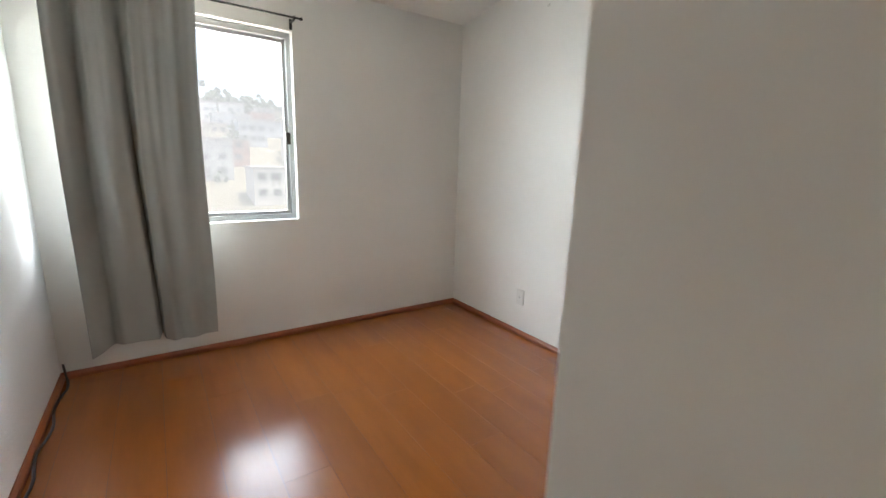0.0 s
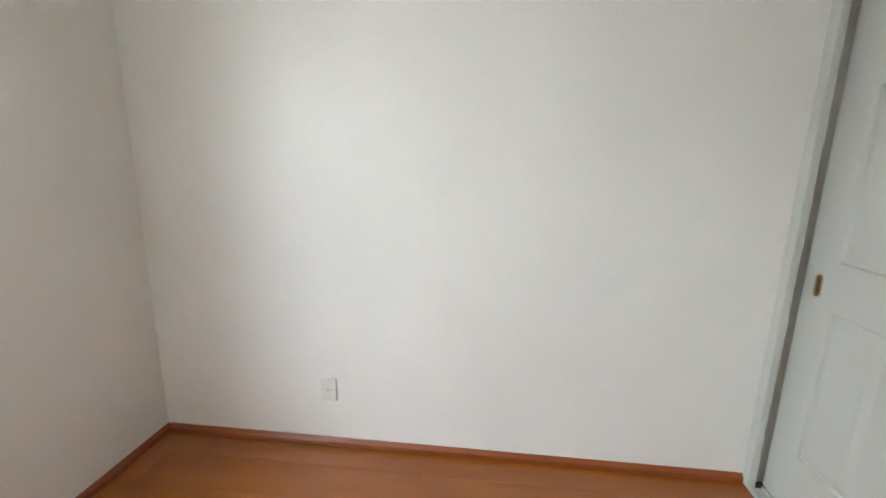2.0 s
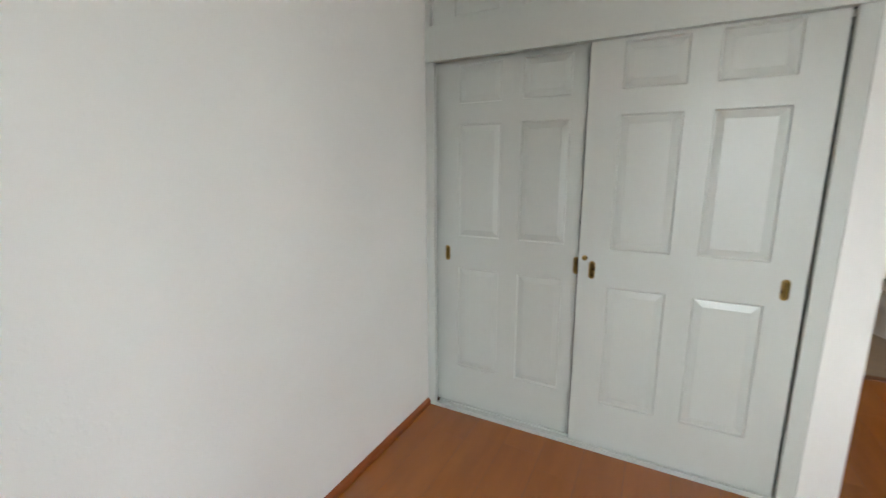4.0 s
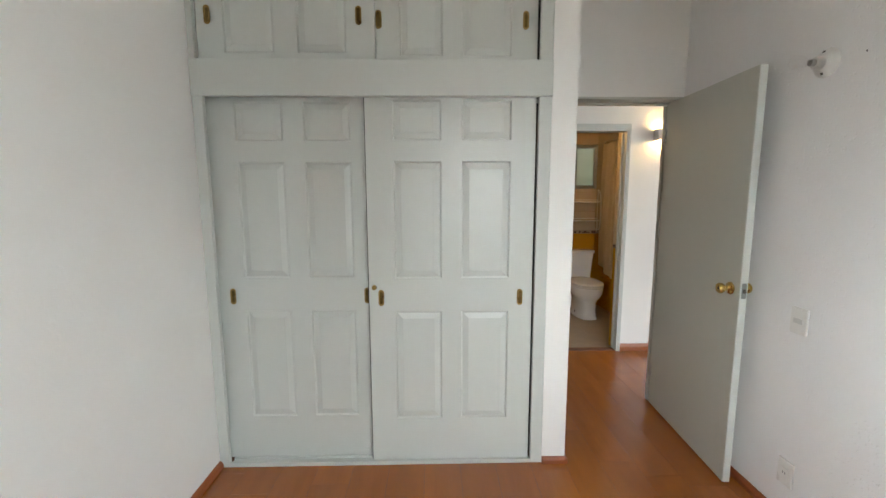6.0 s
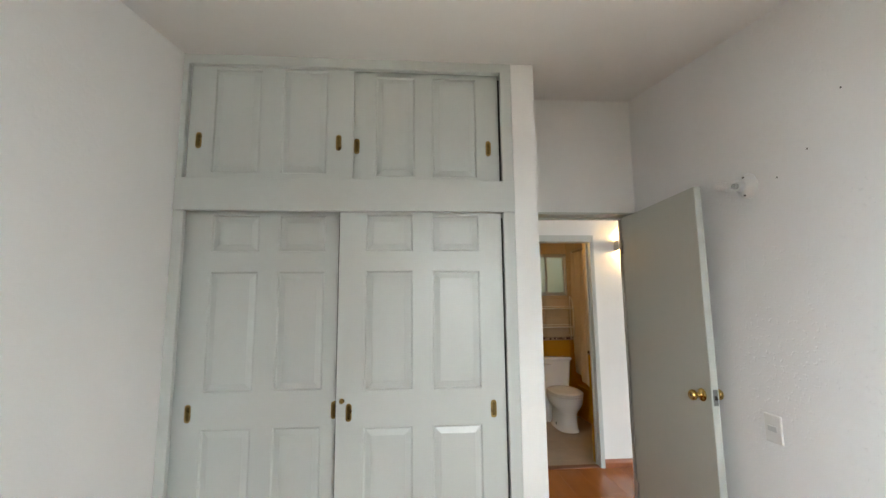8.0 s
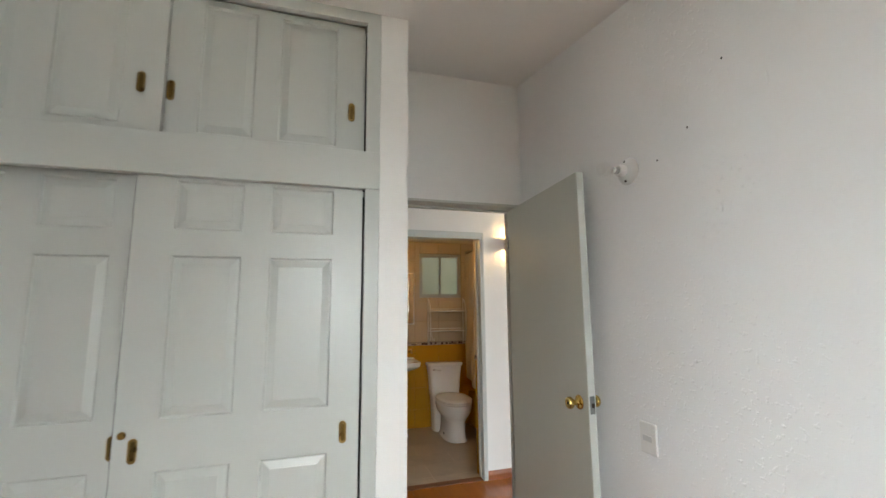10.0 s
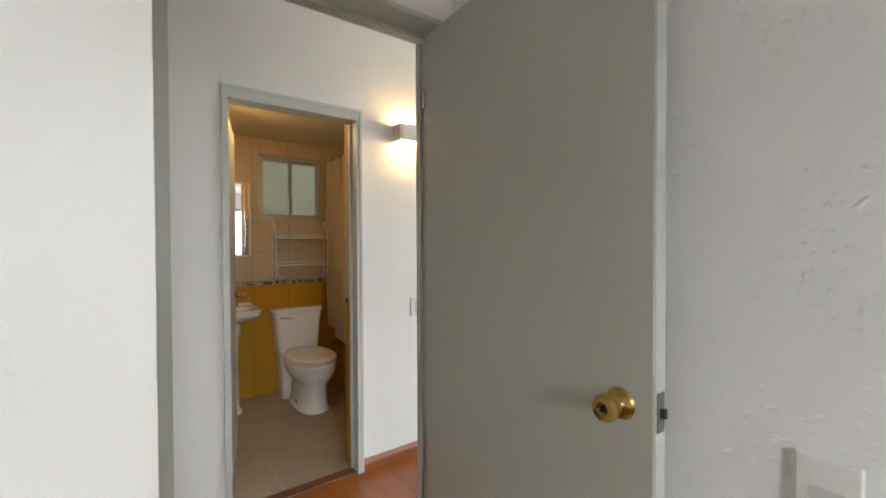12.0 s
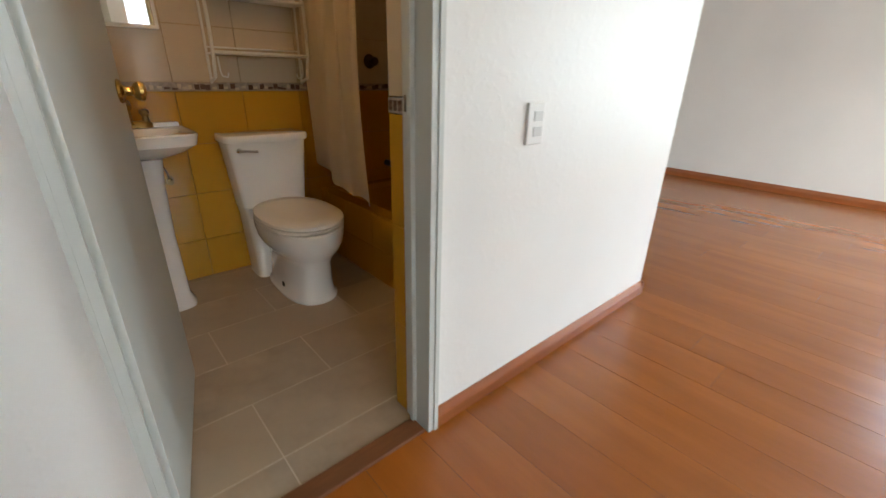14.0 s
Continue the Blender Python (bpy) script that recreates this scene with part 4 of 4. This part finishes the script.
part("arm", tube(bmesh.new(), [(TX - 0.150, 5.797, 0.695), (TX - 0.13, 5.795, 0.695), (TX - 0.09, 5.797, 0.69), (TX - 0.07, 5.797, 0.688)], 0.006, 8), CHROME, lever, smooth=True)
part("floor_bolt", lathe(bmesh.new(), [(0.014, 0), (0.014, 0.004), (0.004, 0.005)], pose(TX - 0.113, 5.56, 0.055, 0, -90, 0), 12), SLOT_SHADE, toilet, "dark bolt hole")

# ---- wash basin ----
basin = thing("wash_basin", 2.44, 5.75, 0, "white porcelain pedestal wash basin", "wash basin")
part("bowl", loft(bmesh.new(), [oval(2.44, 5.835, 0.70, 0.11, 0.10, 40, 4), oval(2.44, 5.82, 0.735, 0.19, 0.16, 40, 5), oval(2.44, 5.81, 0.765, 0.222, 0.195, 40, 7), oval(2.44, 5.81, 0.808, 0.230, 0.205, 40, 8),
                                oval(2.44, 5.81, 0.814, 0.226, 0.201, 40, 8), oval(2.44, 5.79, 0.811, 0.185, 0.135, 40, 2.5), oval(2.44, 5.79, 0.79, 0.17, 0.12, 40, 2.4), oval(2.44, 5.79, 0.73, 0.09, 0.07, 40, 2.2)]), PORCELAIN, basin, smooth=True)
part("splash_ledge", solid(2.22, 2.66, 5.965, 6.018, 0.80, 0.832, bevel=0.008), PORCELAIN, basin)
part("pedestal", loft(bmesh.new(), [oval(2.455, 5.79, 0.0, 0.085, 0.10, 28, 3), oval(2.455, 5.79, 0.02, 0.086, 0.10, 28, 3), oval(2.455, 5.79, 0.06, 0.066, 0.078, 28, 2.8), oval(2.455, 5.79, 0.35, 0.060, 0.07, 28, 2.6), oval(2.455, 5.79, 0.6, 0.068, 0.078, 28, 2.6), oval(2.455, 5.81, 0.705, 0.085, 0.09, 28, 2.6)]), PORCELAIN, basin, smooth=True)
faucet = thing("faucet", 2.47, 5.955, 0.83, "aged brass basin faucet with two handles", "faucet")
part("base", loft(bmesh.new(), [oval(2.47, 5.955, z, rx, ry, 24, 3) for z, rx, ry in ((0.814, 0.085, 0.026), (0.834, 0.083, 0.025), (0.842, 0.07, 0.018))]), OLD_BRASS, faucet, smooth=True)
part("spout", tube(bmesh.new(), [(2.47, 5.955, 0.838), (2.47, 5.95, 0.89), (2.47, 5.93, 0.925), (2.47, 5.89, 0.925), (2.47, 5.86, 0.905)], 0.011, 12), OLD_BRASS, faucet, smooth=True)
for dx in (-0.06, 0.06):
    part("handle", lathe(bmesh.new(), [(0.016, 0), (0.012, 0.02), (0.014, 0.03), (0.02, 0.036), (0.018, 0.05), (0.004, 0.054)], pose(2.47 + dx, 5.955, 0.84), 16), OLD_BRASS, faucet, smooth=True)
stop = thing("stop_valve", 2.57, 6.01, 0.55, "small chrome water valve under the basin", "valve")
part("body", lathe(bmesh.new(), [(0.024, 0), (0.024, 0.004), (0.009, 0.008), (0.009, 0.05), (0.015, 0.052), (0.015, 0.066), (0.004, 0.068)], pose(2.57, 6.021, 0.555, 90, 0, 0), 14), OLD_BRASS, stop, smooth=True)
part("hose", tube(bmesh.new(), [(2.57, 5.98, 0.56), (2.565, 5.975, 0.60), (2.545, 5.965, 0.66), (2.53, 5.96, 0.72)], 0.006, 8), CHROME, stop, smooth=True)

# ---- mirror and rack ----
mirror = thing("mirror", 2.50, 6.0, 1.225, "frameless mirror cabinet with a white edge", "mirror")
part("cabinet", solid(2.33, 2.665, 5.985, 6.02, 1.222, 1.845, bevel=0.002), PLASTIC, mirror)
part("glass", solid(2.334, 2.650, 5.981, 5.985, 1.235, 1.84), MIRROR, mirror, "silvered mirror glass")

rack = thing("wall_rack", 3.1, 5.96, 1.0, "white enamelled wire rack with two shelves and arched sides", "rack")
for x in (2.845, 3.305):
    arch = [(x, 6.016, 1.01), (x, 5.93, 1.03), (x, 5.905, 1.12), (x, 5.90, 1.25), (x, 5.905, 1.36), (x, 5.925, 1.45), (x, 5.965, 1.51), (x, 6.016, 1.53)]
    part("side_arch", tube(bmesh.new(), arch, 0.008, 10), RACK, rack, smooth=True)
    part("back_post", tube(bmesh.new(), [(x, 6.012, 1.0), (x, 6.012, 1.535)], 0.006, 8), RACK, rack, smooth=True)
for z in (1.135, 1.375):
    shelf = part("shelf", solid(2.845, 3.305, 5.905, 6.012, z - 0.004, z + 0.004, bevel=0.002), RACK, rack)
    part("front_rail", tube(bmesh.new(), [(2.845, 5.903, z + 0.004), (3.305, 5.903, z + 0.004)], 0.007, 10), RACK, shelf, smooth=True)
    part("back_rail", tube(bmesh.new(), [(2.845, 6.006, z + 0.028), (3.305, 6.006, z + 0.028)], 0.004, 8), RACK, shelf, smooth=True)
part("towel_bar", tube(bmesh.new(), [(2.87, 5.935, 1.12), (2.87, 5.925, 1.06), (2.875, 5.925, 1.035), (2.90, 5.925, 1.03), (2.905, 5.925, 1.05)], 0.004, 8), RACK, rack, smooth=True)
part("towel_bar", tube(bmesh.new(), [(3.28, 5.935, 1.12), (3.28, 5.925, 1.06), (3.275, 5.925, 1.035), (3.25, 5.925, 1.03), (3.245, 5.925, 1.05)], 0.004, 8), RACK, rack, smooth=True)

# ---- outside: hillside town, added wall behind the bathroom ----
HILL = surface("dry_hill_ground", (0.16, 0.14, 0.09), 0.95, stain=0.4, stain_scale=0.05, grain_scale=1.0, grain=0.3)
FAR_LEAF = surface("far_foliage", (0.07, 0.10, 0.05), 0.9, stain=0.5, stain_scale=0.4, grain_scale=3, grain=0.4)
HOUSE_PAINTS = [surface("house_paint_" + n, c, 0.8, stain=0.2, stain_scale=0.3, grain_scale=4) for n, c in
                (("white", (0.6, 0.58, 0.54)), ("grey", (0.4, 0.4, 0.4)), ("brick", (0.34, 0.17, 0.12)), ("cream", (0.52, 0.45, 0.33)))]
FAR_PANE = surface("far_window_pane", (0.05, 0.06, 0.07), 0.25)
ROOF = surface("far_roof", (0.30, 0.26, 0.24), 0.9, stain=0.3, stain_scale=0.3)


def hill_z(x, y):
    d = max(-y - 50.0, 0.0)
    h = -12.0 + 0.205 * d - 0.00012 * d * d + 3.0 * noise.noise(Vector((x * 0.015, y * 0.015, 0)))
    return max(h, -12.0) if d > 0 else -12.0


bm = bmesh.new()
xs = [-1800, -900, -500] + [-320 + 20 * i for i in range(33)] + [500, 900, 1800]
ys = [-1800, -900, -500] + [-340 + 17 * i for i in range(21)] + [60, 300, 1800]
grid = [[bm.verts.new((x, y, hill_z(x, y) if -500 < y else 25 + hill_z(x, -340) * 0.2)) for x in xs] for y in ys]
for r0, r1 in zip(grid, grid[1:]):
    for i in range(len(xs) - 1):
        bm.faces.new((r0[i], r0[i + 1], r1[i + 1], r1[i]))
setting("ground", bm, HILL, "hazy hillside ground rising away from the window", "ground")

rng = random.Random(12)


def far_house(x, y):
    z = hill_z(x, y) - 1.5
    w, d, h = rng.uniform(6, 12), rng.uniform(6, 10), rng.uniform(4.5, 9.5)
    o = thing("house", x, y, z, rng.choice(["small flat-roofed hillside house with dark windows", "pale hillside house with a flat roof", "two-storey house on the hillside"]), "house", "houses on the hillside")
    part("wall", solid(x - w / 2, x + w / 2, y - d / 2, y + d / 2, z, z + h), rng.choice(HOUSE_PAINTS), o)
    part("roof", boxes((x - w / 2 - 0.3, x + w / 2 + 0.3, y - d / 2 - 0.3, y + d / 2 + 0.3, z + h, z + h + 0.35)), ROOF, o)
    floors = max(1, int((h - 1.2) / 2.7))
    for f in range(floors):
        for i in range(rng.randint(2, 3)):
            wx = x - w / 2 + w * (i + 0.6) / 3.2
            zz = z + 2.4 + f * 2.7
            part("window", solid(wx - 0.6, wx + rng.uniform(0.5, 1.1), y + d / 2, y + d / 2 + 0.06, zz, zz + 1.2), FAR_PANE, o)


for j in range(9):
    y = -74 - j * 17
    for i in range(9):
        far_house(-118 + i * 17.5 + rng.uniform(-4, 4) + (j % 2) * 7, y + rng.uniform(-4, 4))

bm = bmesh.new()
for k in range(260):
    if k < 90:
        x, y = rng.uniform(-130, 55), rng.uniform(-215, -66)
        r = rng.uniform(1.2, 2.6)
    else:
        x, y = rng.uniform(-200, 130), rng.uniform(-265, -230)
        r = rng.uniform(3.0, 7.0)
    base = hill_z(x, y)
    for q in range(26):
        v = Vector((rng.gauss(0, 0.5), rng.gauss(0, 0.5), abs(rng.gauss(0.6, 0.5)))) * r + Vector((x, y, base))
        s = r * rng.uniform(0.18, 0.4)
        a = Vector((rng.gauss(0, 1), rng.gauss(0, 1), rng.gauss(0, 1))).normalized()
        b = a.orthogonal().normalized()
        c = a.cross(b)
        bm.faces.new([bm.verts.new(v + s * p) for p in (b, c, -b, -c)])
        bm.faces.new([bm.verts.new(v + s * p) for p in (a, c, -a, -c)])
tagged(part("far_woods", bm, FAR_LEAF), "hazy green trees between houses and along the ridge", "trees", kind="stuff")
# glowing see-through sheet that imitates haze and overexposure across the hillside view
HAZE_GLOW, ht, hp = nodes_of("glowing_haze_sheet")
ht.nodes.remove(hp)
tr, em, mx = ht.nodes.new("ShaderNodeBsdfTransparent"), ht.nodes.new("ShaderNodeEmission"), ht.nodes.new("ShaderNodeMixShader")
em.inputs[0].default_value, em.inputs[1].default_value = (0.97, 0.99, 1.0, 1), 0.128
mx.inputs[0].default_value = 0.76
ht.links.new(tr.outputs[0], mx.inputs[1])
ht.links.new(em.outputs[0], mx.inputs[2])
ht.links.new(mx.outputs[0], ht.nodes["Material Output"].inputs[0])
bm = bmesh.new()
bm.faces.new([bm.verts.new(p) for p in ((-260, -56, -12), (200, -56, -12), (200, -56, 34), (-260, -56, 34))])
setting("glowing_backdrop_sheet", bm, HAZE_GLOW, "glowing see-through sheet that washes out the hillside town", "haze")
# unseen wall, added to cut the daylight reaching the frosted panes
setting("pane_dimming_wall", solid(-2, 8, 8.6, 8.8, -6, 3.3), HOUSE_PAINTS[3], "unseen cream wall added behind the bathroom to dim its frosted panes", "wall")

# tree added behind the bathroom, a blurred green shape behind the frosted panes
BARK = surface("grey_brown_bark", (0.14, 0.10, 0.07), 0.9, stain=0.4, stain_scale=6, relief=0.4, relief_scale=30)
LEAF_GREEN = surface("dark_leaf_green", (0.05, 0.085, 0.03), 0.5, stain=0.4, stain_scale=3)
tree = thing("tree", 4.05, 7.5, -12.0, "slender leafy tree added behind the bathroom window", "tree")
bm = bmesh.new()
loft(bm, [oval(4.05 + 0.05 * math.sin(z), 7.5, z, r, r, 12) for z, r in ((-12.0, 0.20), (-8.0, 0.15), (-4.0, 0.11), (-1.0, 0.08), (0.6, 0.05), (1.5, 0.02))])
for a in range(7):
    h = -0.6 + 0.28 * a
    tip = Vector((math.cos(a * 2.4) * 0.6, math.sin(a * 2.4) * 0.5, 0.5))
    base = Vector((4.05 + 0.05 * math.sin(h), 7.5, h))
    tube(bm, [base, base + tip * 0.5, base + tip], 0.014, 6)
part("trunk", bm, BARK, tree, smooth=True)
rng = random.Random(8)
bm = bmesh.new()
for k in range(900):
    d = Vector((rng.gauss(0, 0.34), rng.gauss(0, 0.3), rng.gauss(0, 0.45)))
    v = Vector((4.0, 7.5, 0.95)) + d
    a = Vector((rng.gauss(0, 1), rng.gauss(0, 1), rng.gauss(0, 1))).normalized()
    b = a.orthogonal().normalized()
    c = a.cross(b)
    r = rng.uniform(0.05, 0.09)
    bm.faces.new([bm.verts.new(v + p) for p in (b * r, (c * 0.45 + a * 0.1) * r, -b * r, (-c * 0.45 + a * 0.1) * r)])
part("crown", bm, LEAF_GREEN, tree)

# ---- floor planks ----
floor = bpy.data.objects["floor"]
PITCH, LONG = 0.1935, 1.21
plank_meshes = {}
rng = random.Random(4)


def lay_run(x0, x1, y0, y1, start):
    y = start
    while y > y0:
        y -= LONG
    while y < y1 - 0.001:
        a, b = max(y, y0), min(y + LONG, y1)
        if b - a > 0.03:
            key = (round(x1 - x0 - 0.0014, 4), round(b - a - 0.0014, 4))
            if key not in plank_meshes:
                plank_meshes[key] = shared("plank", solid(0, key[0], 0, key[1], 0, 0.012), PLANK)
            lay(plank_meshes[key], "plank", floor, pose(x0, a, -0.012))
        y += LONG


x = 2.668 - 14 * PITCH
while x < 7.73:
    x0, x1 = max(x, 0.0), min(x + PITCH, 7.73)
    start = 3.885 if abs(x - (2.668 + PITCH)) < 0.01 else rng.uniform(0, LONG)
    mid = (x0 + x1) / 2
    if mid < 1.80:
        runs = [(0.0, 2.80)] + ([(3.475, 4.39)] if mid > 1.1 else [])
    elif mid < 4.367:
        runs = [(0.0, 4.395)]
    else:
        runs = [(0.0, 6.8)]
    for a, b in runs:
        lay_run(x0, x1, a, b, start)
    x += PITCH
